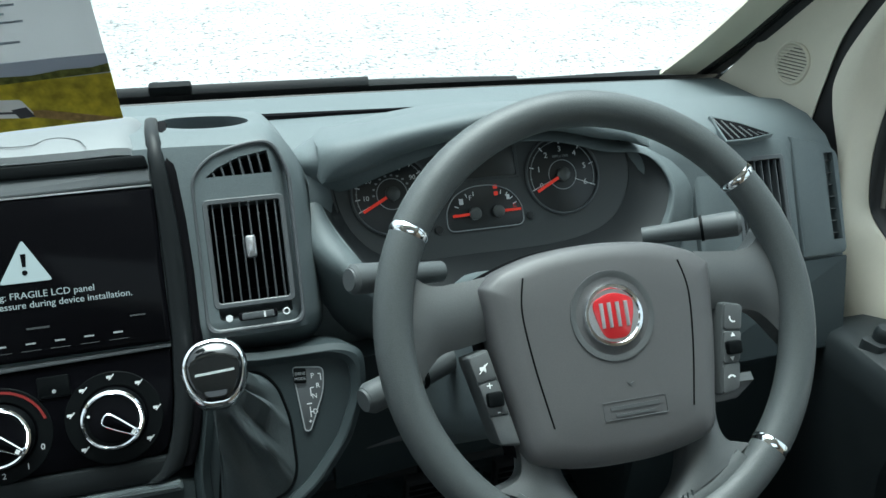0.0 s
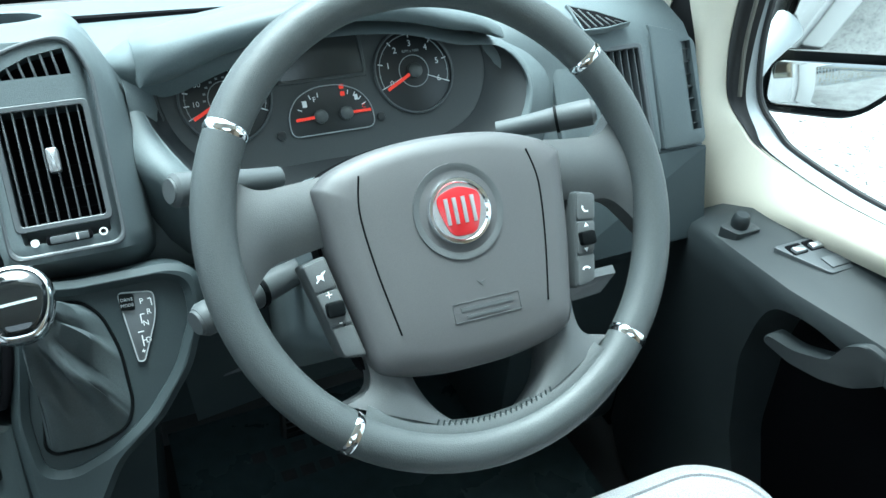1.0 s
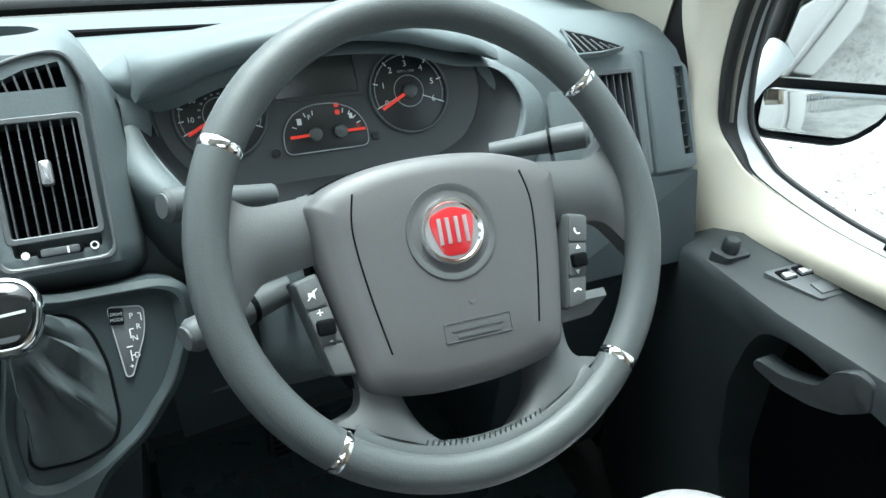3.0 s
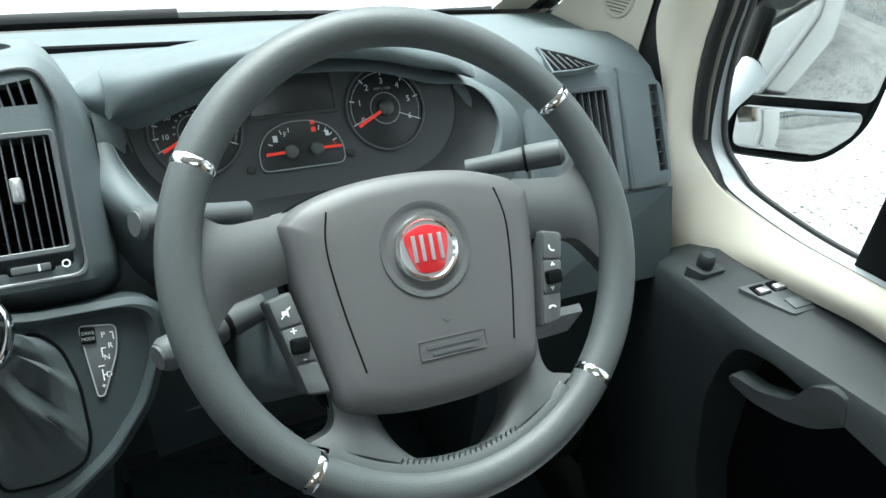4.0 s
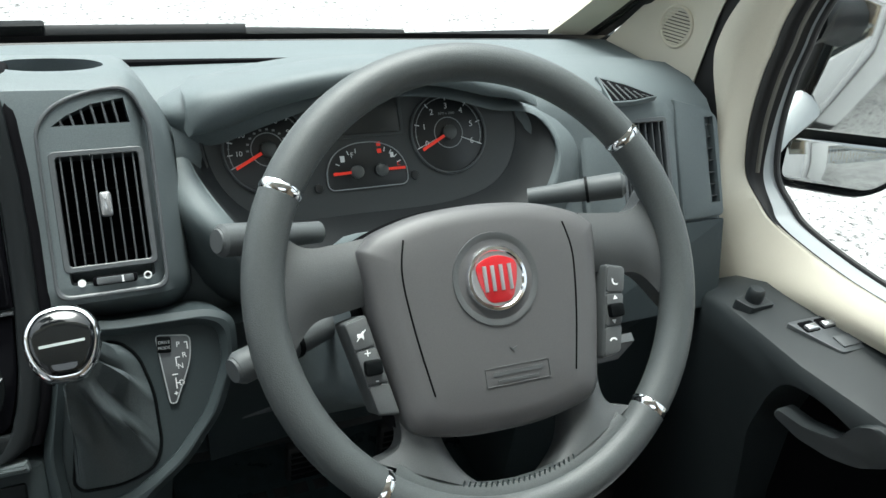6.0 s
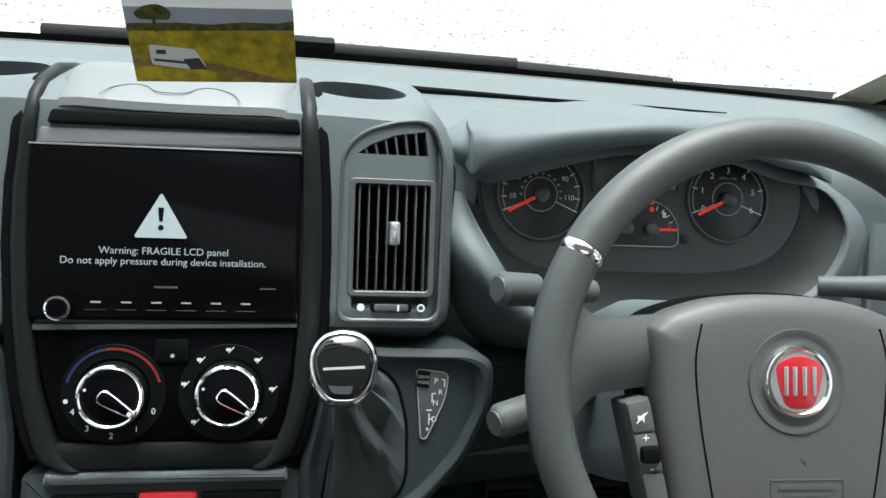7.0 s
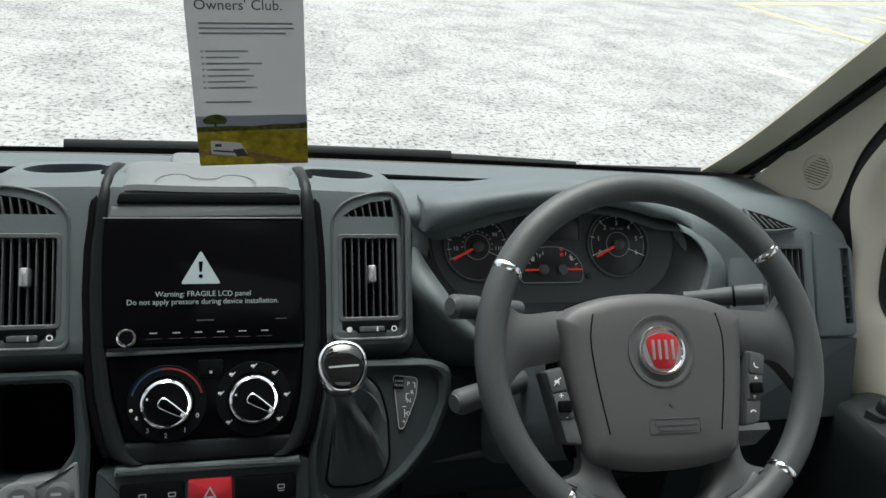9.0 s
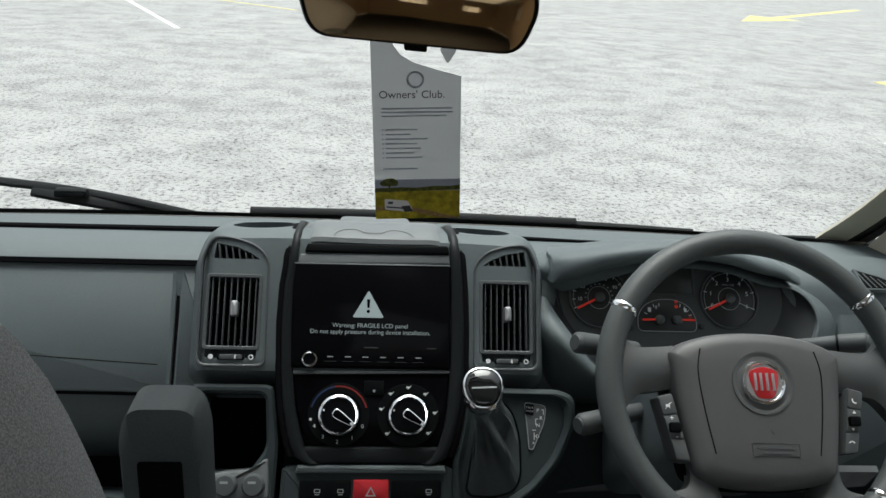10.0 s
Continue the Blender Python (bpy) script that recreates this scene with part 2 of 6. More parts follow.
def lathe(profile, n=32):
    """A turned body about w: rows of (radius, w)."""
    return rings_mesh([[(r * math.cos(2 * math.pi * i / n), r * math.sin(2 * math.pi * i / n), w) for i in range(n)] for r, w in profile])


def box(x0, y0, z0, x1, y1, z1, bev=0.0, seg=2):
    bm = bmesh.new()
    bmesh.ops.create_cube(bm, size=1)
    bm.transform(Matrix.Translation(((x0 + x1) / 2, (y0 + y1) / 2, (z0 + z1) / 2)) @ Matrix.Diagonal((x1 - x0, y1 - y0, z1 - z0, 1)))
    if bev:
        bmesh.ops.bevel(bm, geom=bm.edges[:], offset=bev, segments=seg, affect="EDGES", profile=0.5)
    return bm


def cut(ob, bm, m=None):
    """Takes the body bm out of the object's mesh."""
    if m is not None:
        bm.transform(m)
    bmesh.ops.recalc_face_normals(bm, faces=bm.faces[:])
    me = bpy.data.meshes.new("cutter")
    bm.to_mesh(me)
    bm.free()
    c = new("cutter", me)
    mod = ob.modifiers.new("cut", "BOOLEAN")
    mod.operation, mod.object, mod.solver = "DIFFERENCE", c, "EXACT"
    dg = bpy.context.evaluated_depsgraph_get()
    dg.update()
    made = bpy.data.meshes.new_from_object(ob.evaluated_get(dg))
    ob.modifiers.clear()
    ob.data = made
    bpy.data.objects.remove(c)
    b2 = bmesh.new()
    b2.from_mesh(made)
    for f in b2.faces:
        f.smooth = True
    for e in b2.edges:
        e.smooth = len(e.link_faces) != 2 or e.calc_face_angle(0.0) < radians(38)
    b2.to_mesh(made)
    b2.free()
    return ob


def words(name, text, size, m, u, v, w, material, parent, align="CENTER", turn=0.0, bold=0.0):
    """Printed words as a thin mesh on a face."""
    c = bpy.data.curves.new(name, "FONT")
    c.body, c.size, c.align_x, c.align_y = text, size, align, "CENTER"
    c.extrude, c.offset, c.resolution_u = 0.00015, bold, 3
    t = new(name + "_curve", c)
    dg = bpy.context.evaluated_depsgraph_get()
    dg.update()
    me = bpy.data.meshes.new_from_object(t.evaluated_get(dg))
    bpy.data.objects.remove(t)
    bm = bmesh.new()
    bm.from_mesh(me)
    bm.transform(m @ Matrix.Translation((u, v, w)) @ Matrix.Rotation(radians(turn), 4, "Z"))
    return part(name, bm, material, parent)


def bar(name, u0, v0, u1, v1, width, m, w, material, parent, h=0.0004):
    """A straight printed stroke from one place on a face to another."""
    d = Vector((u1 - u0, v1 - v0))
    n = Vector((-d.y, d.x)).normalized() * width / 2
    pts = [(u0 - n.x, v0 - n.y), (u1 - n.x, v1 - n.y), (u1 + n.x, v1 + n.y), (u0 + n.x, v0 + n.y)]
    return part(name, slab(pts, w, w + h, 0), material, parent, m=m)


def arc(name, u, v, r, a0, a1, width, m, w, material, parent, n=24, h=0.0004):
    """A printed arc, from one angle to another in degrees."""
    ang = [radians(a0 + (a1 - a0) * i / n) for i in range(n + 1)]
    pts = [(u + (r + width / 2) * math.cos(a), v + (r + width / 2) * math.sin(a)) for a in ang]
    pts += [(u + (r - width / 2) * math.cos(a), v + (r - width / 2) * math.sin(a)) for a in ang[::-1]]
    return part(name, slab(pts, w, w + h, 0), material, parent, m=m)


def patch(a, b, bulge=(0, 0, 0), n=8, k=10, thick=None):
    """A skin between two lines of 3D points, swelling in its middle by bulge."""
    A, B, g = smooth_line(a, k), smooth_line(b, k), Vector(bulge)
    rows = [[p.lerp(q, i / n) + g * math.sin(math.pi * i / n) for p, q in zip(A, B)] for i in range(n + 1)]
    if thick is None:
        return rings_mesh(rows, False, False, loop=False)
    t = Vector(thick)
    back = [[p + t for p in r] for r in rows]
    bm = bmesh.new()
    F = [[bm.verts.new(p) for p in r] for r in rows]
    K = [[bm.verts.new(p) for p in r] for r in back]
    h, w = len(F), len(F[0])
    for i in range(h - 1):
        for j in range(w - 1):
            bm.faces.new((F[i][j], F[i][j + 1], F[i + 1][j + 1], F[i + 1][j]))
            bm.faces.new((K[i][j], K[i + 1][j], K[i + 1][j + 1], K[i][j + 1]))
    for i in range(h - 1):
        for j in (0, w - 1):
            bm.faces.new((F[i][j], F[i + 1][j], K[i + 1][j], K[i][j]))
    for j in range(w - 1):
        for i in (0, h - 1):
            bm.faces.new((F[i][j], F[i][j + 1], K[i][j + 1], K[i][j]))
    return bm


# ---- outside ----
def asphalt():
    m = bpy.data.materials.new("worn_asphalt")
    m.use_nodes = True
    nt = m.node_tree
    b = nt.nodes["Principled BSDF"]
    geo = nt.nodes.new("ShaderNodeNewGeometry")
    def tex(scale, detail=6.0, rough=0.6):
        n = nt.nodes.new("ShaderNodeTexNoise")
        n.inputs["Scale"].default_value, n.inputs["Detail"].default_value, n.inputs["Roughness"].default_value = scale, detail, rough
        nt.links.new(geo.outputs["Position"], n.inputs["Vector"])
        return n
    wide, stone, worn = tex(0.5), tex(22.0, 7.0, 0.85), tex(1.8, 8.0, 0.7)
    def ramp(n, stops):
        r = nt.nodes.new("ShaderNodeValToRGB")
        els = r.color_ramp.elements
        els[0].position, els[0].color = stops[0][0], (*[stops[0][1]] * 3, 1)
        els[1].position, els[1].color = stops[1][0], (*[stops[1][1]] * 3, 1)
        nt.links.new(n.outputs["Fac"], r.inputs[0])
        return r
    mixed = nt.nodes.new("ShaderNodeMath")
    mixed.operation = "MULTIPLY_ADD"
    mixed.inputs[1].default_value = 0.10
    nt.links.new(worn.outputs["Fac"], mixed.inputs[0])
    nt.links.new(stone.outputs["Fac"], mixed.inputs[2])
    a = ramp(stone, ((0.462, 0.02), (0.532, 1.0)))
    nt.links.new(mixed.outputs[0], a.inputs[0])
    c = ramp(worn, ((0.36, 0.75), (0.54, 1.0)))
    d = ramp(wide, ((0.3, 0.8), (0.7, 1.05)))
    mul = nt.nodes.new("ShaderNodeMix")
    mul.data_type, mul.blend_type = "RGBA", "MULTIPLY"
    mul.inputs[0].default_value = 1.0
    nt.links.new(a.outputs[0], mul.inputs[6])
    nt.links.new(c.outputs[0], mul.inputs[7])
    mul2 = nt.nodes.new("ShaderNodeMix")
    mul2.data_type, mul2.blend_type = "RGBA", "MULTIPLY"
    mul2.inputs[0].default_value = 1.0
    nt.links.new(mul.outputs[2], mul2.inputs[6])
    nt.links.new(d.outputs[0], mul2.inputs[7])
    tint = nt.nodes.new("ShaderNodeMix")
    tint.data_type, tint.blend_type = "RGBA", "MULTIPLY"
    tint.inputs[0].default_value = 1.0
    tint.inputs[7].default_value = (0.42, 0.418, 0.412, 1)
    nt.links.new(mul2.outputs[2], tint.inputs[6])
    nt.links.new(tint.outputs[2], b.inputs["Base Color"])
    b.inputs["Roughness"].default_value = 0.6
    b.inputs["Specular IOR Level"].default_value = 0.4
    bp = nt.nodes.new("ShaderNodeBump")
    bp.inputs["Strength"].default_value, bp.inputs["Distance"].default_value = 0.6, 0.012
    nt.links.new(stone.outputs["Fac"], bp.inputs["Height"])
    nt.links.new(bp.outputs[0], b.inputs["Normal"])
    return m


ASPHALT = asphalt()
LINE_W = mat("white_road_paint", (0.72, 0.72, 0.70), 0.7, grain=0.35, grain_scale=30)
LINE_Y = mat("yellow_road_paint", (0.70, 0.62, 0.22), 0.7, grain=0.35, grain_scale=30)

ground = part("ground", rings_mesh([[(-900, -900, 0), (900, -900, 0), (900, 900, 0), (-900, 900, 0)]], True, False), ASPHALT)
tagged(ground, "pale worn wet asphalt of a large car park", "ground", kind="structure")


def road_line(x0, y0, x1, y1, width, material, label):
    d = Vector((x1 - x0, y1 - y0))
    n = Vector((-d.y, d.x)).normalized() * width / 2
    pts = [(x0 - n.x, y0 - n.y), (x1 - n.x, y1 - n.y), (x1 + n.x, y1 + n.y), (x0 + n.x, y0 + n.y)]
    ob = part("road_marking", slab(pts, 0.0, 0.005, 0), material)
    return tagged(ob, label, "marking", kind="structure")


W_LAB, Y_LAB = "worn white parking line painted on the asphalt", "worn yellow parking bay line painted on the asphalt"
road_line(-6.6, 22.6, -3.95, 16.6, 0.12, LINE_W, W_LAB)
road_line(-4.5, 24.4, -2.1, 22.4, 0.12, LINE_Y, Y_LAB)
road_line(-9.0, 27.0, -4.5, 24.4, 0.12, LINE_Y, Y_LAB)
road_line(6.2, 8.65, 6.75, 7.3, 0.10, LINE_W, W_LAB)
road_line(9.5, 14.1, 9.95, 10.5, 0.12, LINE_Y, Y_LAB)
road_line(9.95, 10.5, 10.4, 7.2, 0.12, LINE_Y, Y_LAB)
road_line(9.5, 14.1, 16.5, 17.0, 0.12, LINE_Y, Y_LAB)
road_line(12.0, 13.6, 12.5, 12.2, 0.14, LINE_Y, "yellow painted bay lettering reduced to strokes")
road_line(12.7, 14.0, 13.1, 12.5, 0.14, LINE_Y, "yellow painted bay lettering reduced to strokes")
road_line(12.5, 12.2, 13.1, 14.0, 0.14, LINE_Y, "yellow painted bay lettering reduced to strokes")
ax, ay, dx, dy = 13.4, 28.8, 13.7 / 20.4, 15.2 / 20.4
shaft = part("road_arrow", slab([(ax, ay), (ax + 4.2 * dx - 1.0 * dy, ay + 4.2 * dy + 1.0 * dx), (ax + 4.2 * dx - 0.2 * dy, ay + 4.2 * dy + 0.2 * dx),
             (ax + 20 * dx - 0.2 * dy, ay + 20 * dy + 0.2 * dx), (ax + 20 * dx + 0.2 * dy, ay + 20 * dy - 0.2 * dx),
             (ax + 4.2 * dx + 0.2 * dy, ay + 4.2 * dy - 0.2 * dx), (ax + 4.2 * dx + 1.0 * dy, ay + 4.2 * dy - 1.0 * dx)], 0.0, 0.005, 0), LINE_Y)
tagged(shaft, "pale yellow direction arrow painted on the asphalt", "marking", kind="structure")

# the palisade fence and bank behind the vehicle, which the door mirror shows
STEEL = mat("galvanised_steel", (0.45, 0.50, 0.55), 0.4, 0.6)
fence = thing("palisade_fence", "galvanised steel palisade fence along the car park edge", "fence", (6, -6.8, 0))
for zr in (0.35, 1.55):
    part("rail", box(-2, -6.86, zr, 16, -6.82, zr + 0.05), STEEL, fence)
_pale = box(-0.03, -0.012, 0, 0.03, 0.012, 1.9, 0.004, 1)
_p0 = part("pale", _pale, STEEL, fence)
_p0.location = (-2, -6.8, 0.0)
for i in range(1, 110):
    q = _p0.copy()
    scene.collection.objects.link(q)
    q.location = (-2 + i * 0.165, -6.8, 0.0)
LEAF = mat("autumn_leaves", (0.26, 0.19, 0.03), 0.7, grain=0.6, grain_scale=4)


def leaf_bank():
    rnd = random.Random(4)
    v, f = [], []
    for i in range(5000):
        x, h = rnd.uniform(-3, 17), rnd.random() ** 1.5 * 2.6
        y = -7.4 - rnd.random() * 1.4 - h * 0.3
        r = rnd.uniform(0.05, 0.13)
        a, b, c = [Vector((rnd.gauss(0, 1), rnd.gauss(0, 1), rnd.gauss(0, 1))).normalized() * r for _ in range(3)]
        k = len(v)
        p = Vector((x, y, h + 0.05))
        v += [p + a, p + b, p + c]
        f.append((k, k + 1, k + 2))
    me = bpy.data.meshes.new("hedge")
    me.from_pydata(v, [], f)
    me.materials.append(LEAF)
    return tagged(new("hedge", me), "autumn-coloured hedge growing behind the fence", "hedge", kind="stuff")


leaf_bank()

# ---- cab shell ----
def wall(name, bm, material, label, category="wall"):
    return tagged(part(name, bm, material), label, category, kind="structure")


FLOOR_Z = 0.62
wall("floor", box(-1.1, -4.0, FLOOR_Z - 0.06, 1.0, 1.0, FLOOR_Z), CARPET, "dark carpeted cab floor", "floor")
_roof = wall("ceiling", box(-1.15, -4.0, 2.16, 1.06, 0.34, 2.2), LINING, "beige fabric cab roof lining with an added opening for fill light", "ceiling")
# unseen roof opening, added so light from behind reaches the wheel and dashboard
cut(_roof, box(-0.5, -1.7, 2.1, 0.5, -0.5, 2.3))
wall("wall_right_kick", box(0.965, 0.74, FLOOR_Z, 1.03, 1.16, 1.12), BLACK, "black lower trim beside the footwell")
wall("wall_right_shut", box(0.99, 0.62, FLOOR_Z, 1.02, 0.86, 1.235), BLACK, "black door shut panel beside the dashboard")
wall("wall_left_kick", box(-1.11, 0.75, FLOOR_Z, -1.03, 1.16, 1.38), BLACK, "black lower trim beside the passenger footwell")
_rear = wall("wall_back", box(-1.15, -4.04, FLOOR_Z, 1.06, -4.0, 2.2), WOOD, "warm wood-veneered rear bulkhead with two windows")
cut(_rear, box(-0.62, -4.2, 1.55, -0.18, -3.9, 1.85))
cut(_rear, box(0.45, -4.2, 1.5, 0.7, -3.9, 1.8))
# unseen side walls; their openings are added to let in light from behind
wall("wall_left_rear", box(-1.15, -4.0, FLOOR_Z, -1.11, -2.2, 2.2), WOOD, "warm wood-veneered side wall")
wall("wall_left_sill", box(-1.15, -2.2, FLOOR_Z, -1.11, -1.1, 1.45), WOOD, "warm wood-veneered side wall below an unseen light opening")
wall("wall_left_head", box(-1.15, -2.2, 1.95, -1.11, -1.1, 2.2), WOOD, "warm wood-veneered side wall above an unseen light opening")
wall("wall_left_front", box(-1.15, -1.1, FLOOR_Z, -1.11, -0.3, 2.2), WOOD, "warm wood-veneered side wall")
wall("wall_right_rear", box(1.02, -4.0, FLOOR_Z, 1.06, -2.6, 2.2), WOOD, "warm wood-veneered side wall")
wall("wall_right_sill", box(1.02, -2.6, FLOOR_Z, 1.06, -1.7, 1.45), WOOD, "warm wood-veneered side wall below an unseen light opening")
wall("wall_right_head", box(1.02, -2.6, 1.95, 1.06, -1.7, 2.2), WOOD, "warm wood-veneered side wall above an unseen light opening")
wall("wall_right_front", box(1.02, -1.7, FLOOR_Z, 1.06, -0.3, 2.2), WOOD, "warm wood-veneered side wall")
wall("wall_front", box(-1.15, 1.16, 0.3, 1.06, 1.2, 1.36), BLACK, "black bulkhead under the windscreen")
wall("wall_left_door", box(-1.15, -0.3, FLOOR_Z, -1.11, 1.16, 1.30), DOOR, "dark grey passenger door panel")
wall("wall_left_pillar", box(-1.15, 0.78, 1.30, -1.11, 1.16, 1.42), BEIGE, "beige trim at the passenger door")
wall("wall_left_top", box(-1.15, -0.3, 1.98, -1.11, 0.36, 2.2), BEIGE, "beige trim over the passenger window")
wall("wall_right_top", box(1.03, -0.3, 1.98, 1.06, 0.36, 2.2), BEIGE, "beige trim over the driver window")

# windscreen: a slightly bowed pane from the scuttle to the roof
def screen_at(s, k):
    """A place on the windscreen: s from -1 to 1 across, k from 0 at the base to 1 at the roof."""
    x = -0.052 + s * (0.99 - 0.06 * k)
    y = 1.135 - 0.055 * s * s * (1 + 0.3 * k) - 0.76 * k
    return (x, y, 1.375 + 0.79 * k)


_rows = [[screen_at(-1 + i / 12, k / 6) for i in range(25)] for k in range(7)]
ws = part("windscreen", rings_mesh(_rows, False, False, loop=False), GLASS)
tagged(ws, "clear curved laminated windscreen", "windscreen", kind="structure")
ws.visible_shadow = False
tagged(part("windscreen_band", rings_mesh([[tuple(Vector(screen_at(-1 + i / 12, k)) - Vector((0, 0.004, 0.003))) for i in range(25)] for k in (0.0, 0.02, 0.042)], False, False, loop=False), RUBBER), "black printed band along the foot of the windscreen", "band", kind="structure")
_seal = [screen_at(-1 + i / 20, 0.012) for i in range(41)]
tagged(part("windscreen_seal", tube([(x, y - 0.04, z + 0.004) for x, y, z in _seal], 0.013, 8), RUBBER), "black rubber seal along the foot of the windscreen", "seal", kind="structure")
for s, nm in ((-1, "pillar_left"),):
    ln = [screen_at(s, k / 6) for k in range(7)]
    tagged(part(nm, tube(ln, 0.05, 10), BEIGE), "beige windscreen pillar trim", "pillar", kind="structure")
tagged(part("header_rail", tube([screen_at(-1 + i / 8, 0.99) for i in range(17)], 0.05, 10), BEIGE), "beige trim above the windscreen", "trim", kind="structure")

# body side of the vehicle, seen in the door mirror
body = thing("body_side", "white motorhome side panel with dark windows", "body panel", (1.17, -2.2, 0.35), kind="structure")
part("panel", box(1.085, -4.1, 0.35, 1.28, -0.60, 2.9, 0.03), VANW, body)
part("skirt", box(1.085, -4.1, 0.22, 1.27, -0.62, 0.345, 0.01), RUBBER, body)
for y0, y1 in ((-1.75, -1.05), (-3.4, -2.5)):
    part("side_window", box(1.275, y0, 1.45, 1.292, y1, 2.0, 0.006), PIANO, body, "dark side window")
part("tail_lamp", box(1.275, -4.05, 1.0, 1.292, -3.97, 1.16, 0.005), HAZ, body, "red side lamp")
part("pillar_skin", box(1.062, -0.63, 0.35, 1.082, -0.27, 2.2, 0.005), VANW, body)
part("door_skin", box(1.052, -0.45, 0.35, 1.072, 0.80, 1.24, 0.008), VANW, body)
tagged(part("bonnet", patch([(-1.0, 1.35, 1.22), (-0.05, 1.45, 1.26), (0.9, 1.35, 1.22)], [(-0.95, 2.0, 0.85), (-0.05, 2.2, 0.9), (0.85, 2.0, 0.85)], (0, 0.05, 0.05)), VANW),
       "white sloping bonnet below the windscreen", "bonnet", kind="structure")


# ---- dashboard ----
DC = -0.052


def dash_section(x):
    """The dashboard's outline across, from the windscreen's foot over the top and down the face."""
    s = (x - DC) / 0.97
    e = max(0.0, abs(s) - 0.80) / 0.20
    drop = 0.024 * e * e
    yb = 1.095 - 0.045 * s * s
    P = [(yb, 1.30), (yb, 1.397), (yb - 0.02, 1.402), (0.905, 1.424 - drop * 0.5), (0.895, 1.417 - drop * 0.5), (0.885, 1.419 - drop * 0.5),
         (0.878, 1.440 - drop * 0.6), (0.82, 1.446 - drop * 0.8), (0.775, 1.438 - drop), (0.757, 1.424 - drop), (0.745, 1.403 - drop),
         (0.72, 1.344 - drop * 0.7), (0.687, 1.293 - drop * 0.5), (0.672, 1.266), (0.672, 1.20), (0.72, 1.12), (0.9, 1.05)]
    return [(x, y, z) for y, z in P]


xs = [-1.03, -1.0, -0.96, -0.9, -0.83, -0.7, -0.5, -0.3, -0.1, 0.1, 0.3, 0.5, 0.65, 0.75, 0.82, 0.87, 0.905, 0.928]
dash = thing("dashboard", "dark grey moulded plastic dashboard below the windscreen", "dashboard", (DC, 0.9, 1.05))
shell = part("shell", rings_mesh([dash_section(x) for x in xs]), DASH, dash)

# instrument binnacle: rings from the gauge plate out over the lip to the dash
lip = [(0.224, 0.718, 1.434), (0.262, 0.712, 1.451), (0.310, 0.708, 1.471), (0.385, 0.704, 1.494), (0.49, 0.706, 1.490), (0.57, 0.714, 1.466), (0.630, 0.729, 1.435),
       (0.650, 0.705, 1.385), (0.61, 0.668, 1.335), (0.52, 0.645, 1.312), (0.40, 0.640, 1.308), (0.30, 0.630, 1.325), (0.245, 0.665, 1.375)]
plate = [(-0.172, 0.022), (-0.150, 0.055), (-0.10, 0.066), (-0.025, 0.07), (0.07, 0.07), (0.145, 0.062), (0.19, 0.03),
         (0.195, -0.015), (0.165, -0.06), (0.10, -0.08), (-0.01, -0.082), (-0.11, -0.078), (-0.158, -0.04)]
brow = [(0.206, 0.735, 1.440), (0.220, 0.725, 1.478), (0.265, 0.727, 1.494), (0.385, 0.738, 1.503), (0.50, 0.738, 1.494), (0.585, 0.742, 1.470), (0.641, 0.742, 1.434),
        (0.658, 0.712, 1.385), (0.625, 0.672, 1.325), (0.525, 0.652, 1.298), (0.40, 0.646, 1.292), (0.285, 0.630, 1.312), (0.225, 0.655, 1.375)]
outer = [(0.185, 0.755, 1.435), (0.195, 0.760, 1.474), (0.27, 0.80, 1.490), (0.385, 0.835, 1.494), (0.50, 0.83, 1.485), (0.60, 0.795, 1.462), (0.665, 0.765, 1.428),
         (0.70, 0.735, 1.375), (0.655, 0.685, 1.300), (0.53, 0.665, 1.27), (0.40, 0.655, 1.265), (0.262, 0.650, 1.285), (0.205, 0.676, 1.37)]
back = [(0.19, 0.77, 1.40), (0.19, 0.80, 1.43), (0.27, 0.88, 1.435), (0.385, 0.90, 1.437), (0.51, 0.90, 1.436), (0.63, 0.87, 1.43), (0.69, 0.80, 1.415),
        (0.715, 0.765, 1.365), (0.665, 0.72, 1.28), (0.54, 0.70, 1.25), (0.40, 0.70, 1.245), (0.25, 0.685, 1.24), (0.196, 0.725, 1.33)]
PL = [CL @ Vector((u, v, 0.0)) for u, v in plate]
SINK = (1, 1, 1, 1, 1, 1, 0.4, 0, 0, 0, 0, 0, 0)
lip, brow, outer = [[(x, y + 0.03 * k, z - 0.034 * k) for (x, y, z), k in zip(q, SINK)] for q in (lip, brow, outer)]
r_plate, r_lip, r_brow, r_out, r_back = [smooth_line(p, 5, True) for p in (PL, lip, brow, outer, back)]
N = len(r_lip)


def blend(a, b, t, push=0.0):
    return [p.lerp(q, t) + Vector((0, -push, push)) for p, q in zip(a, b)]


deep = [p + Vector((0, 0.02, -0.012)) for p in r_plate]
inner_lip = [p + Vector((0, 0.007, 0.002)) for p in r_lip]
# bowl is kept apart from the binnacle to carry the hood's painted shade
part("gauge_bowl", rings_mesh([deep, r_plate, blend(r_plate, inner_lip, 0.55, -0.008), inner_lip], False, False), BOWL, dash, "recess round the gauges, darkened for the hood's shade", sharp=70)
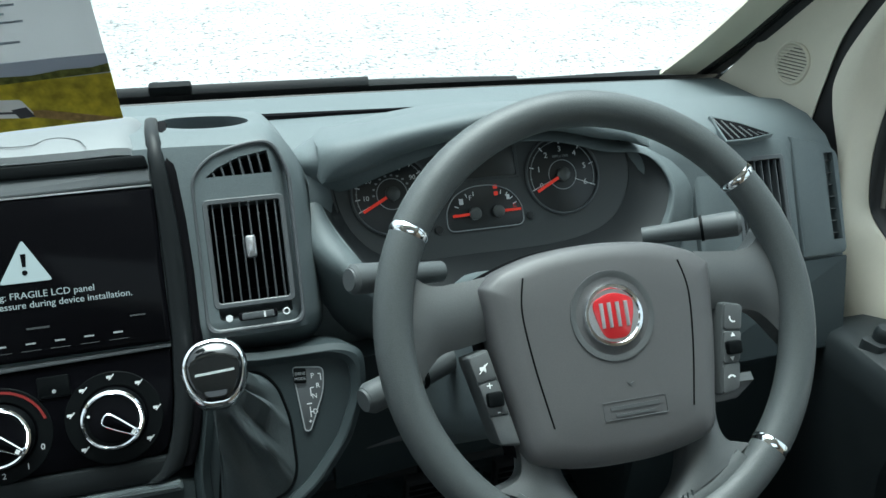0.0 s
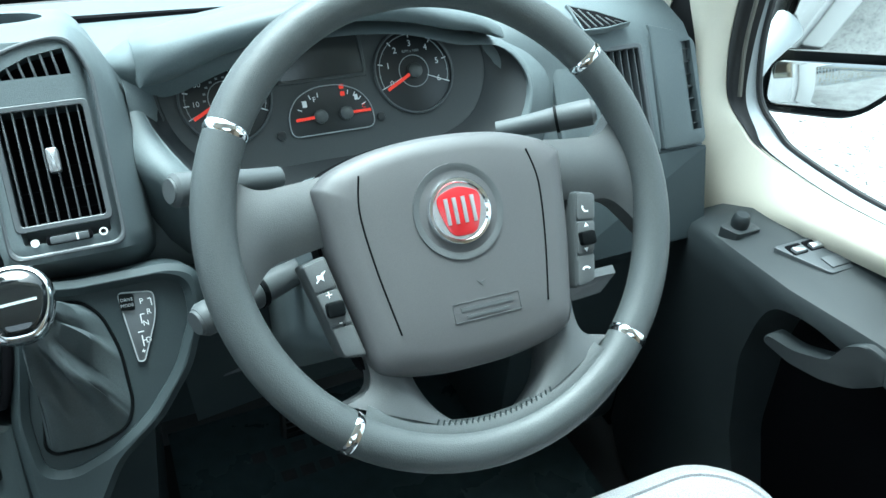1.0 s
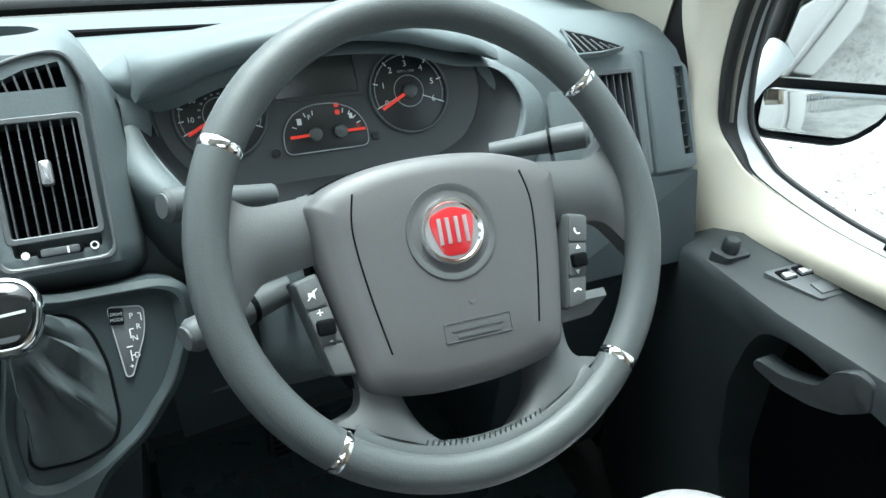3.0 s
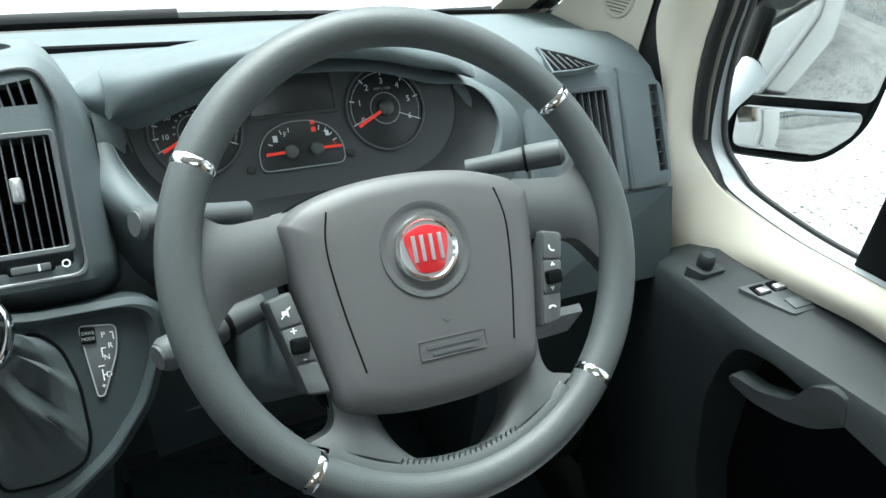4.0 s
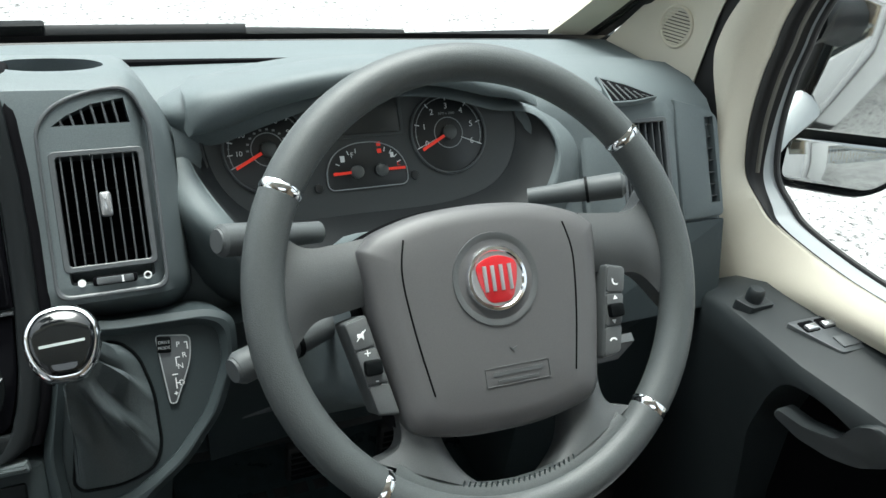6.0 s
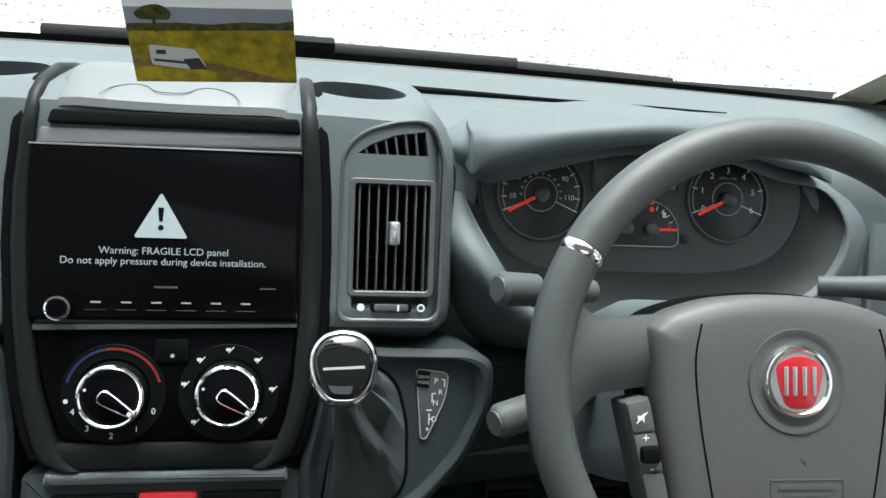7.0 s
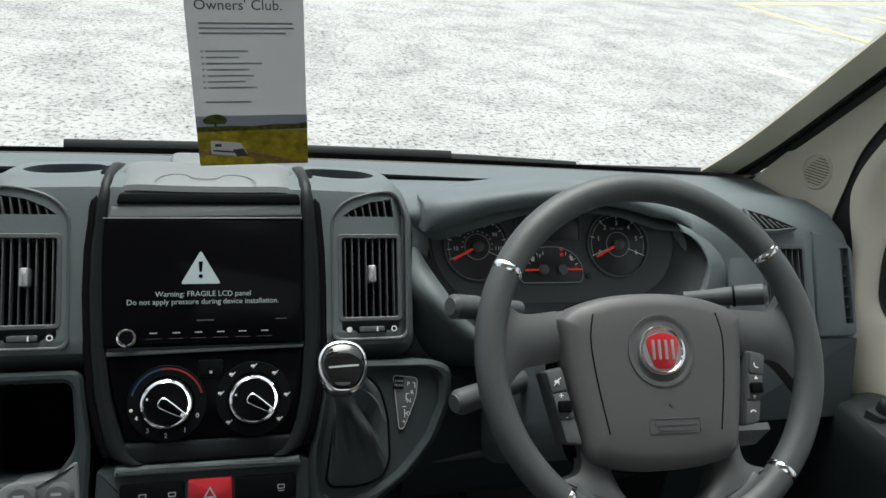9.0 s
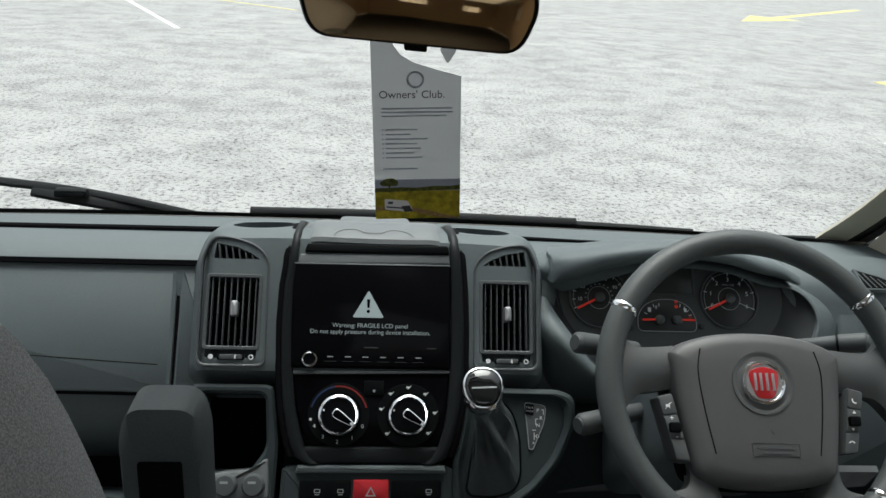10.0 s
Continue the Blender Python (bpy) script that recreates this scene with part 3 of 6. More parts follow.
binnacle = part("binnacle", rings_mesh([inner_lip, blend(inner_lip, r_lip, 0.5), blend(inner_lip, r_lip, 0.92), blend(r_lip, r_brow, 0.06, 0.001),
             blend(r_lip, r_brow, 0.4, 0.003), blend(r_lip, r_brow, 0.8, 0.003), blend(r_brow, r_out, 0.15, 0.002), blend(r_brow, r_out, 0.5, 0.003), r_out, blend(r_out, r_back, 0.5, 0.004), r_back], False, False), DASH, dash, "grey hooded binnacle round the gauges", sharp=70)
# the visor over the gauges: a thick rolled brow that runs back into the dashboard's top
VISOR = [(0.221, 0.722, 1.438), (0.236, 0.717, 1.457), (0.265, 0.715, 1.472), (0.300, 0.713, 1.485), (0.360, 0.711, 1.496), (0.420, 0.711, 1.501), (0.490, 0.713, 1.493), (0.550, 0.717, 1.474), (0.585, 0.722, 1.463), (0.620, 0.727, 1.444)]
V_LOW = (1.436, 1.439, 1.447, 1.462, 1.477, 1.484, 1.477, 1.461, 1.453, 1.440)
V_TOP = (1.470, 1.476, 1.482, 1.490, 1.500, 1.505, 1.498, 1.481, 1.470, 1.452)
V_MID = (1.458, 1.463, 1.468, 1.474, 1.484, 1.488, 1.484, 1.472, 1.463, 1.449)


def visor_row(dy, zs, dx=0.0):
    return smooth_line([(x + dx * (1 if k < 2 else 0), y + dy, z) for k, ((x, y, _), z) in enumerate(zip(VISOR, zs))], 6)


v_rows = [visor_row(0.17, [1.425] * 10, 0.03), visor_row(0.13, [0.4 * z + 0.6 * 1.438 for z in V_MID], 0.02), visor_row(0.08, V_MID, 0.006), visor_row(0.045, [0.45 * a + 0.55 * b + 0.001 for a, b in zip(V_MID, V_TOP)]),
          visor_row(0.020, V_TOP), visor_row(0.008, [0.7 * t + 0.3 * p[2] + 0.0015 for t, p in zip(V_TOP, VISOR)]), visor_row(0.0, [p[2] for p in VISOR]), visor_row(-0.001, [0.5 * p[2] + 0.5 * b for p, b in zip(VISOR, V_LOW)]),
          visor_row(0.004, V_LOW), visor_row(0.012, [z - 0.003 for z in V_LOW]), visor_row(0.06, [z - 0.012 for z in V_LOW])]
_bm = rings_mesh(v_rows, False, False, loop=False)
_bm.verts.ensure_lookup_table()
_n = len(v_rows[0])
for _c in (0, _n - 1):
    _bm.faces.new([_bm.verts[r * _n + _c] for r in range(len(v_rows))])
part("visor", _bm, DASH, dash, "thick rolled visor over the gauges", sharp=70)
cut(shell, rings_mesh([[p + Vector((0, -0.2, 0.14)) for p in r_plate], [p + Vector((0, 0.03, -0.02)) for p in r_plate]]))

# centre pod that carries the two middle vents
def pod_section(u):
    k = max(0.0, (abs(u) - 0.216) / 0.044)
    d = 0.10 * min(1, k) ** 1.8
    top = 0.006 * (abs(u) / 0.24) ** 2 + d * 0.75
    con = lambda v, w=0.0: tuple(CON @ Vector((u, v, w - d)))  # noqa: E731
    x = CON.translation.x + u
    return [(x, 0.95, 1.36), (x, 0.905, 1.446 - top * 0.5), (x, 0.84, 1.482 - top), (x, 0.78, 1.501 - top), (x, 0.73, 1.513 - top), (x, 0.70 + d * 0.4, 1.519 - top),
            con(0.240 - top, -0.001), con(0.228 - top, 0.0), con(0.07, 0.0), con(0.056, -0.004), con(0.05, -0.02), con(0.03, -0.09), con(-0.02, -0.12)]


us = [-0.26, -0.254, -0.247, -0.240, -0.232, -0.224, -0.216, -0.2, -0.16, -0.125, 0.125, 0.16, 0.2, 0.216, 0.224, 0.232, 0.240, 0.247, 0.254, 0.26]
pod = part("centre_pod", rings_mesh([pod_section(u) for u in us]), DASH, dash)
for s in (-1, 1):
    # cup wells on the pod's top, open towards the windscreen
    well = [(DC + s * 0.158 + dx * 0.046, 0.748 + dy * (0.036 if dy < 0 else 0.042)) for dx, dy in circle(0, 0, 1, 28)]
    cut(pod, rings_mesh([[(x, y, 1.44) for x, y in well], [(x, y, 1.53) for x, y in well]]))
    part("cup_well", rings_mesh([[(x, y, 1.4405) for x, y in well], [(x, y, 1.4415) for x, y in well]]), DASH_LOW, dash)
    # vent opening and small side-window vent above it
    cut(pod, slab(rect(s * 0.187 - 0.034, 0.072, s * 0.187 + 0.034, 0.181, 0.004), -0.05, 0.05, 0), CON)
    sv = [(-0.032, 0.2), (0.030, 0.2), (0.027, 0.2215), (0.0, 0.217), (-0.02, 0.2085)]
    cut(pod, slab([(s * (0.187 + u), v + 0.007) for u, v in sv], -0.03, 0.05, 0), CON)

# raised arched surrounds of the middle vents
for s in (-1, 1):
    ho = [(-0.047, 0.06), (0.045, 0.06), (0.047, 0.2), (0.034, 0.234), (0.005, 0.232), (-0.028, 0.222), (-0.046, 0.203)]
    hi = [(-0.044, 0.064), (0.042, 0.064), (0.0435, 0.2), (0.032, 0.2295), (0.005, 0.2285), (-0.026, 0.2185), (-0.043, 0.2005)]
    ho, hi = [rounded([(s * (0.187 + u), v + (0.006 if v > 0.19 else 0)) for u, v in q], [0.012, 0.012, 0.01, 0.014, 0.02, 0.02, 0.012]) for q in (ho, hi)]
    part("vent_surround", hoop(ho, hi, -0.01, 0.0022, 0.0012), SATIN, dash, m=CON)
# black tube laid in as the shadow line under the dash top's step
part("top_step_shade", tube(smooth_line([(-1.0, 0.93, 1.4185), (-0.3, 0.955, 1.4185), (0.1, 0.96, 1.4185), (0.36, 0.955, 1.4185), (0.60, 0.94, 1.423)], 4), [0.0075] * 9 + [0.0065, 0.0055, 0.0045, 0.0035, 0.003, 0.0025, 0.0015, 0.0008], 8), DEEP, dash)
# black strip that paints the shadow gap under the pad's overhang
part("shelf_gap_shade", slab([(-0.985, 0.0915), (-0.31, 0.0965), (-0.31, 0.104), (-0.985, 0.099)], -0.01, 0.018, 0), DEEP, dash, m=SIDE)

# ---- vents ----
def air_vent(name, m, u0, v0, u1, v1, slats, label, wheel=True, knob=True, rim=0.005):
    """A vent: a dark box, upright slats, thin cross vanes behind them, a knob and a thumb wheel below."""
    c = m @ Vector(((u0 + u1) / 2, v0, 0))
    t = thing(name, label, "air vent", tuple(c), group="dashboard air vents")
    # backing coloured as the shade deep inside the vent
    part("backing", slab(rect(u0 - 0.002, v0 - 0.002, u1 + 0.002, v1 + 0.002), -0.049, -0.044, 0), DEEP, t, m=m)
    if rim:
        o = rect(u0 - rim, v0 - rim, u1 + rim, v1 + rim, 0.006)
        i = rect(u0, v0, u1, v1, 0.003)
        part("frame", hoop(o, i, -0.004, 0.0014, 0.0008), SATIN, t, m=m)
    for j in range(5):
        v = v0 + (v1 - v0) * (j + 0.5) / 5
        part("vane", slab(rect(u0, v - 0.0006, u1, v + 0.0006), -0.036, -0.024, 0), DEEP, t, m=m)
    for j in range(slats):
        u = u0 + (u1 - u0) * (j + 0.5) / slats
        part("slat", slab(rect(u - 0.0007, v0, u + 0.0007, v1), -0.012, -0.001, 0.0005), SATIN, t, m=m)
    if knob:
        um, vm = (u0 + u1) / 2 + 0.002, (v0 + v1) / 2 + 0.004
        part("knob", slab(rect(um - 0.0048, vm - 0.0105, um + 0.0048, vm + 0.0105, 0.003), -0.012, 0.006, 0.0025), SILVER, t, "bright silver adjusting knob", m=m)
    if wheel:
        um, vm = (u0 + u1) / 2 + 0.001, v0 - 0.0145
        part("wheel_slot", slab(rect(um - 0.018, vm - 0.004, um + 0.018, vm + 0.004, 0.003), -0.002, 0.0012, 0.0006), DEEP, t, m=m)
        thumb = part("thumb_wheel", slab(rect(um - 0.015, vm - 0.0032, um + 0.015, vm + 0.0032, 0.002), 0, 0.003, 0.001), SATIN, t, m=m)
        bar("mark", um + 0.006, vm - 0.0028, um + 0.006, vm + 0.0028, 0.0016, m, 0.003, WHITE_INK, thumb)
        part("closed_mark", slab(circle(um - 0.0265, vm, 0.0033, 16), 0, 0.0008, 0), WHITE_INK, t, m=m)
        part("open_mark", hoop(circle(um + 0.0265, vm, 0.0035, 16), circle(um + 0.0265, vm, 0.0022, 16), 0, 0.0008, 0), WHITE_INK, t, m=m)
    return t


for s in (-1, 1):
    air_vent("air_vent", CON, s * 0.187 - 0.033, 0.088, s * 0.187 + 0.033, 0.181, 8, "black slatted middle air vent with a silver knob")


def side_vent(m, pts, n, label):
    """A small vent with a slanted outline and raked slats."""
    t = thing("demister_vent", label, "air vent", tuple(m @ Vector((*pts[0], 0))), group="small demister vents")
    part("backing", slab(pts, -0.026, -0.022, 0), DEEP, t, m=m)
    u0, u1 = min(p[0] for p in pts), max(p[0] for p in pts)
    v0 = min(p[1] for p in pts)
    for j in range(1, n):
        u = u0 + (u1 - u0) * j / n
        ups = [p for p in (a + (b - a) * k / 10 for a, b in zip([Vector(p) for p in pts], [Vector(p) for p in pts[1:] + pts[:1]]) for k in range(11)) if p.y > v0 + 0.002]
        top = max((p.y for p in ups if abs(p.x - u) < 0.004), default=v0 + 0.006)
        part("slat", slab([(u - 0.0012, v0), (u + 0.0008, v0), (u - 0.002, top), (u - 0.004, top)], -0.014, -0.001, 0.0005), SATIN, t, m=m)
    return t


for s in (-1, 1):
    side_vent(CON, [(s * (0.187 + u), v + 0.007) for u, v in ((-0.032, 0.2), (0.030, 0.2), (0.027, 0.2215), (0.0, 0.217), (-0.02, 0.2085))], 7, "small wedge-shaped demister vent above a middle vent")

# driver's outer vent and end vent
rv_house = [(0.700, -0.078), (0.852, -0.078), (0.856, 0.065), (0.846, 0.088), (0.700, 0.088)]
part("vent_housing", slab(rounded(rv_house, [0.01, 0.006, 0.01, 0.02, 0.01]), -0.04, 0.008, 0.006), DASH, dash, m=SIDE)
for ob in [o for o in dash.children if o.name.startswith(("vent_housing", "shell"))]:
    cut(ob, slab(rect(0.766, -0.062, 0.836, 0.061, 0.004), -0.045, 0.08, 0), SIDE)
air_vent("air_vent", SIDE @ Matrix.Translation((0, 0, 0.008)), 0.768, -0.060, 0.834, 0.059, 6, "black slatted outer air vent beside the steering wheel", wheel=False, knob=False, rim=0.006)
endcap = part("end_cap", slab(rounded([(0.855, -0.078), (0.926, -0.078), (0.930, 0.062), (0.905, 0.074), (0.855, 0.088)], [0.003, 0.01, 0.02, 0.02, 0.003]), -0.03, 0.008, 0.004), DASH, dash, m=SIDE)
cut(endcap, slab(rect(0.905, -0.058, 0.92, 0.060), -0.02, 0.08, 0), SIDE)
part("outer_lower_panel", slab(rounded([(0.665, -0.20), (0.90, -0.20), (0.926, -0.081), (0.70, -0.081)], 0.004), -0.04, 0.006, 0.002), DASH_LOW, dash, m=SIDE)
ev = thing("end_vent", "narrow black side-window vent at the end of the dashboard", "air vent", tuple(SIDE @ Vector((0.91, -0.06, 0))))
part("backing", slab(rect(0.905, -0.058, 0.92, 0.060), -0.018, -0.012, 0), DEEP, ev, m=SIDE)
for j in range(7):
    part("slat", slab(rect(0.905, -0.05 + j * 0.0165, 0.92, -0.0485 + j * 0.0165), -0.012, 0.003, 0.0004), SATIN, ev, m=SIDE)
# small vent on the top of the driver's end
TOPR = Matrix.Translation((0.746, 0.769, 1.4365)) @ Matrix.Rotation(radians(3), 4, "Y") @ Matrix.Rotation(radians(17), 4, "X")
tv = thing("demister_vent", "small wedge-shaped demister vent on the dashboard top", "air vent", tuple(TOPR.translation), group="small demister vents")
wedge = [(0.0, -0.023), (0.035, -0.0205), (0.072, -0.013), (0.036, 0.009), (0.002, 0.022)]
part("backing", slab(wedge, -0.006, 0.0016, 0.0003), DEEP, tv, m=TOPR)
part("frame", hoop(inset(wedge, -0.003), wedge, -0.006, 0.0019, 0.0008), DASH, tv, m=TOPR)
for j in range(6):
    u, top = 0.008 + j * 0.0105, 0.021 - j * 0.0062
    part("slat", slab([(u, -0.0215 + j * 0.0013), (u + 0.0022, -0.0215 + j * 0.0013), (u - 0.0065, top), (u - 0.0085, top)], 0.0012, 0.0026, 0.0004), SATIN, tv, m=TOPR)

# ---- gauges ----
cluster = thing("instrument_cluster", "black instrument cluster with red needles behind the wheel", "gauges", tuple(CL @ Vector((0, -0.08, 0))))
part("plate", slab([(u * 1.02, v * 1.02) for u, v in [(p.x, p.y) for p in [CL.inverted() @ q for q in r_plate]]], -0.012, -0.001, 0), PLATE, cluster, m=CL)


def gauge(name, u, v, r, a0, a1, labels, needle_at, label):
    g = part(name, slab(circle(u, v, r, 48), -0.004, 0.0005, 0.0004), DIALF, cluster, label, m=CL)
    part("bezel", hoop(circle(u, v, r + 0.0015, 48), circle(u, v, r - 0.0012, 48), 0, 0.003, 0.0008), SATIN, g, m=CL)
    arc("scale", u, v, r * 0.88, a1, a0, 0.0008, CL, 0.0006, GREY_INK, g)
    n = len(labels)
    for i, s in enumerate(labels):
        a = radians(a0 + (a1 - a0) * i / (n - 1))
        bar("tick", u + r * 0.80 * math.cos(a), v + r * 0.80 * math.sin(a), u + r * 0.92 * math.cos(a), v + r * 0.92 * math.sin(a), 0.0012, CL, 0.0007, WHITE_INK, g)
        if s:
            words("numeral", s, 0.0095 if n < 9 else 0.0078, CL, u + r * 0.66 * math.cos(a), v + r * 0.66 * math.sin(a), 0.0007, WHITE_INK, g)
    for i in range((n - 1) * 2 + 1):
        a = radians(a0 + (a1 - a0) * i / ((n - 1) * 2))
        bar("minor_tick", u + r * 0.85 * math.cos(a), v + r * 0.85 * math.sin(a), u + r * 0.9 * math.cos(a), v + r * 0.9 * math.sin(a), 0.0006, CL, 0.0007, GREY_INK, g)
    if n > 9:
        for i in range(1, n - 1):
            a = radians(a0 + (a1 - a0) * i / (n - 1) - 4)
            bar("inner_numeral", u + r * 0.46 * math.cos(a) - 0.0014, v + r * 0.46 * math.sin(a), u + r * 0.46 * math.cos(a) + 0.0014, v + r * 0.46 * math.sin(a), 0.002, CL, 0.0007, GREY_INK, g)
    part("inner_ring", hoop(circle(u, v, r * 0.39, 32), circle(u, v, r * 0.37, 32), 0.0005, 0.001, 0), GREY_INK, g, m=CL)
    for a in (radians(a0), radians(a1)):
        bar("rim_line", u + r * 0.36 * math.cos(a), v + r * 0.36 * math.sin(a), u + r * 0.95 * math.cos(a), v + r * 0.95 * math.sin(a), 0.0008, CL, 0.0006, WHITE_INK, g)
    a = radians(needle_at)
    bar("needle", u, v, u + r * 0.86 * math.cos(a), v + r * 0.86 * math.sin(a), 0.0035, CL, 0.004, NEEDLE, g, 0.001)
    cap = lathe([(0.0085, 0.001), (0.0085, 0.006), (0.006, 0.008), (0.001, 0.0085)], 20)
    part("cap", cap, CAP, g, m=CL @ Matrix.Translation((u, v, 0)))
    return g


gauge("speedometer", -0.106, -0.003, 0.047, 204, -24, ["", "10", "", "30", "", "50", "", "70", "", "90", "", "110", ""], 207, "speedometer with white numerals")
gauge("rev_counter", 0.107, 0.0, 0.047, 202, -22, ["0", "1", "2", "3", "4", "5", "6"], 207, "rev counter with white numerals")
words("caption", "RPM x 1000", 0.0042, CL, 0.107, 0.0225, 0.0008, GREY_INK, cluster)
fg = [(-0.046, -0.055), (-0.046, -0.03), (-0.034, -0.012), (-0.012, -0.003), (0.016, -0.003), (0.038, -0.012), (0.05, -0.03), (0.05, -0.055)]
small = part("fuel_gauge", slab(rounded(fg, 0.01), -0.003, 0.0008, 0.0005), DIALF, cluster, "fuel and temperature gauge with red pointers", m=CL)
part("rim", hoop(rounded(fg, 0.01), inset(rounded(fg, 0.01), 0.0012), 0.0, 0.0018, 0.0003), GREY_INK, small, m=CL)
for u, a0, a1, nd in ((-0.0105, 178, 88, 182), (0.0185, 2, 75, 0)):
    for i in range(5):
        a = radians(a0 + (a1 - a0) * i / 4)
        bar("tick", u + 0.021 * math.cos(a), -0.036 + 0.021 * math.sin(a), u + 0.026 * math.cos(a), -0.036 + 0.026 * math.sin(a), 0.001, CL, 0.0008, WHITE_INK if i else NEEDLE, small)
    a = radians(nd)
    bar("needle", u, -0.036, u + 0.028 * math.cos(a), -0.036 + 0.028 * math.sin(a), 0.003, CL, 0.0035, NEEDLE, small, 0.001)
    part("cap", lathe([(0.0075, 0.001), (0.0075, 0.005), (0.005, 0.007), (0.001, 0.0075)], 20), CAP, small, m=CL @ Matrix.Translation((u, -0.036, 0)))
words("numeral", "F", 0.008, CL, -0.014, -0.017, 0.0009, WHITE_INK, small)
words("numeral", "C", 0.006, CL, 0.040, -0.031, 0.0009, NEEDLE, small)
part("fuel_symbol", slab(rect(-0.028, -0.024, -0.023, -0.017, 0.001), 0.0008, 0.0012, 0), WHITE_INK, small, m=CL)
part("heat_symbol", slab(rect(0.031, -0.023, 0.035, -0.017, 0.001), 0.0008, 0.0012, 0), WHITE_INK, small, m=CL)
for dv in (0, 0.008):
    part("warning_lamp", slab(rect(0.016, -0.017 + dv, 0.021, -0.012 + dv, 0.001), 0.0008, 0.0012, 0), NEEDLE, small, m=CL)
part("lcd", slab(rect(-0.046, 0.006, 0.047, 0.056, 0.002), -0.004, -0.0002, 0.0003), LCD, cluster, "blank grey trip display", m=CL)
part("lcd_frame", hoop(rect(-0.05, 0.002, 0.051, 0.06, 0.003), rect(-0.046, 0.006, 0.047, 0.056, 0.002), -0.002, 0.0012, 0.0005), PLATE, cluster, m=CL)
for u, v in ((0.058, 0.05), (0.058, -0.045), (-0.056, -0.05)):
    part("stud", slab(circle(u, v, 0.005, 16), 0, 0.002, 0.0006), DIALF, cluster, m=CL)

# ---- centre console ----
con = thing("centre_console", "tall dark console frame in the middle of the dashboard", "console", tuple(CON @ Vector((0, -0.1, 0))))
fi = [(-0.082, -0.043), (0.092, -0.043), (0.1045, 0.0), (0.109, 0.1), (0.1085, 0.19), (0.102, 0.236), (-0.09, 0.234), (-0.1035, 0.19), (-0.107, 0.14), (-0.100, 0.03)]
fi2 = rounded(fi, 0.015)


def con_at(u, v, w):
    """On the console's face, and past its upper edge over the top towards the windscreen."""
    if v <= 0.215:
        return CON @ Vector((u, v, w))
    t = min(1.0, (v - 0.215) / 0.16)
    p = CON @ Vector((u, 0.215, w))
    q = smooth_line([(p.x, p.y, p.z), (p.x, 0.680 - w * 0.5, 1.508 + w), (p.x, 0.703, 1.5145 + w), (p.x, 0.745, 1.509 + w), (p.x, 0.80, 1.486 + w), (p.x, 0.87, 1.44 + w)], 8)
    return q[min(len(q) - 1, int(t * (len(q) - 1) + 0.5))]


def rail(lines, w_top, name, material, label=""):
    """A trim strip between an inner and an outer line of (v, inner u, outer u), with rounded shoulders."""
    rows = []
    for v, ui, uo in lines:
        d = uo - ui
        rows.append([con_at(ui, v, w_top - 0.02), con_at(ui, v, w_top - 0.0025), con_at(ui + d * 0.12, v, w_top), con_at(ui + d * 0.5, v, w_top + 0.001), con_at(ui + d * 0.88, v, w_top),
                     con_at(uo, v, w_top - 0.003), con_at(uo, v, w_top - 0.02)])
    return part(name, rings_mesh(rows, True, True), material, con, label, sharp=60)


R_LINES = [(-0.064, 0.072, 0.090), (-0.055, 0.084, 0.1055), (-0.04, 0.0935, 0.112), (-0.02, 0.1, 0.117), (0.01, 0.105, 0.1225), (0.06, 0.1085, 0.127), (0.12, 0.1095, 0.1275), (0.17, 0.109, 0.126), (0.2, 0.108, 0.1235),
           (0.215, 0.1075, 0.1225), (0.235, 0.1065, 0.121), (0.255, 0.106, 0.12), (0.28, 0.105, 0.118), (0.31, 0.104, 0.116), (0.34, 0.103, 0.114), (0.37, 0.102, 0.112)]
L_LINES = [(-0.064, -0.064, -0.082), (-0.055, -0.076, -0.097), (-0.04, -0.0845, -0.103), (-0.02, -0.0905, -0.108), (0.01, -0.098, -0.114), (0.06, -0.1035, -0.1185), (0.12, -0.107, -0.121), (0.17, -0.107, -0.1195), (0.2, -0.104, -0.116),
           (0.215, -0.103, -0.115), (0.235, -0.1015, -0.113), (0.255, -0.1005, -0.112), (0.28, -0.0995, -0.110), (0.31, -0.0985, -0.108), (0.34, -0.0975, -0.106), (0.37, -0.0965, -0.104)]
rail(R_LINES, 0.006, "side_rail", RAIL, "satin grey console rail")
rail(L_LINES, 0.006, "side_rail", RAIL, "satin grey console rail")
rail([(v, o - 0.004, o + 0.0085) for v, i, o in R_LINES[1:]], 0.0015, "shadow_gap", DEEP)
rail([(v, o + 0.004, o - 0.0085) for v, i, o in L_LINES[1:]], 0.0015, "shadow_gap", DEEP)
part("foot_rail", slab(rounded([(-0.084, -0.064), (0.092, -0.064), (0.098, -0.042), (-0.089, -0.042)], 0.008), -0.03, 0.005, 0.004), RAIL, con, m=CON)
part("backing", slab(fi2, -0.03, -0.006, 0), BLACK, con, m=CON)
part("upper_blank", slab(rounded([(-0.103, 0.202), (0.107, 0.207), (0.106, 0.22), (-0.1, 0.216)], 0.002), -0.01, 0.004, 0.002), HOOD_LID, con, m=CON)

head = thing("head_unit", "black touch-screen head unit showing a white warning", "radio", tuple(CON @ Vector((0, 0.06, 0))))
part("body", slab(rect(-0.108, 0.0605, 0.1085, 0.203, 0.004), -0.03, 0.006, 0.002), PIANO, head, m=CON)
glass = part("screen", slab(rect(-0.1055, 0.063, 0.106, 0.2005, 0.003), 0.004, 0.0068, 0.0008), GLASSB, head, m=CON)
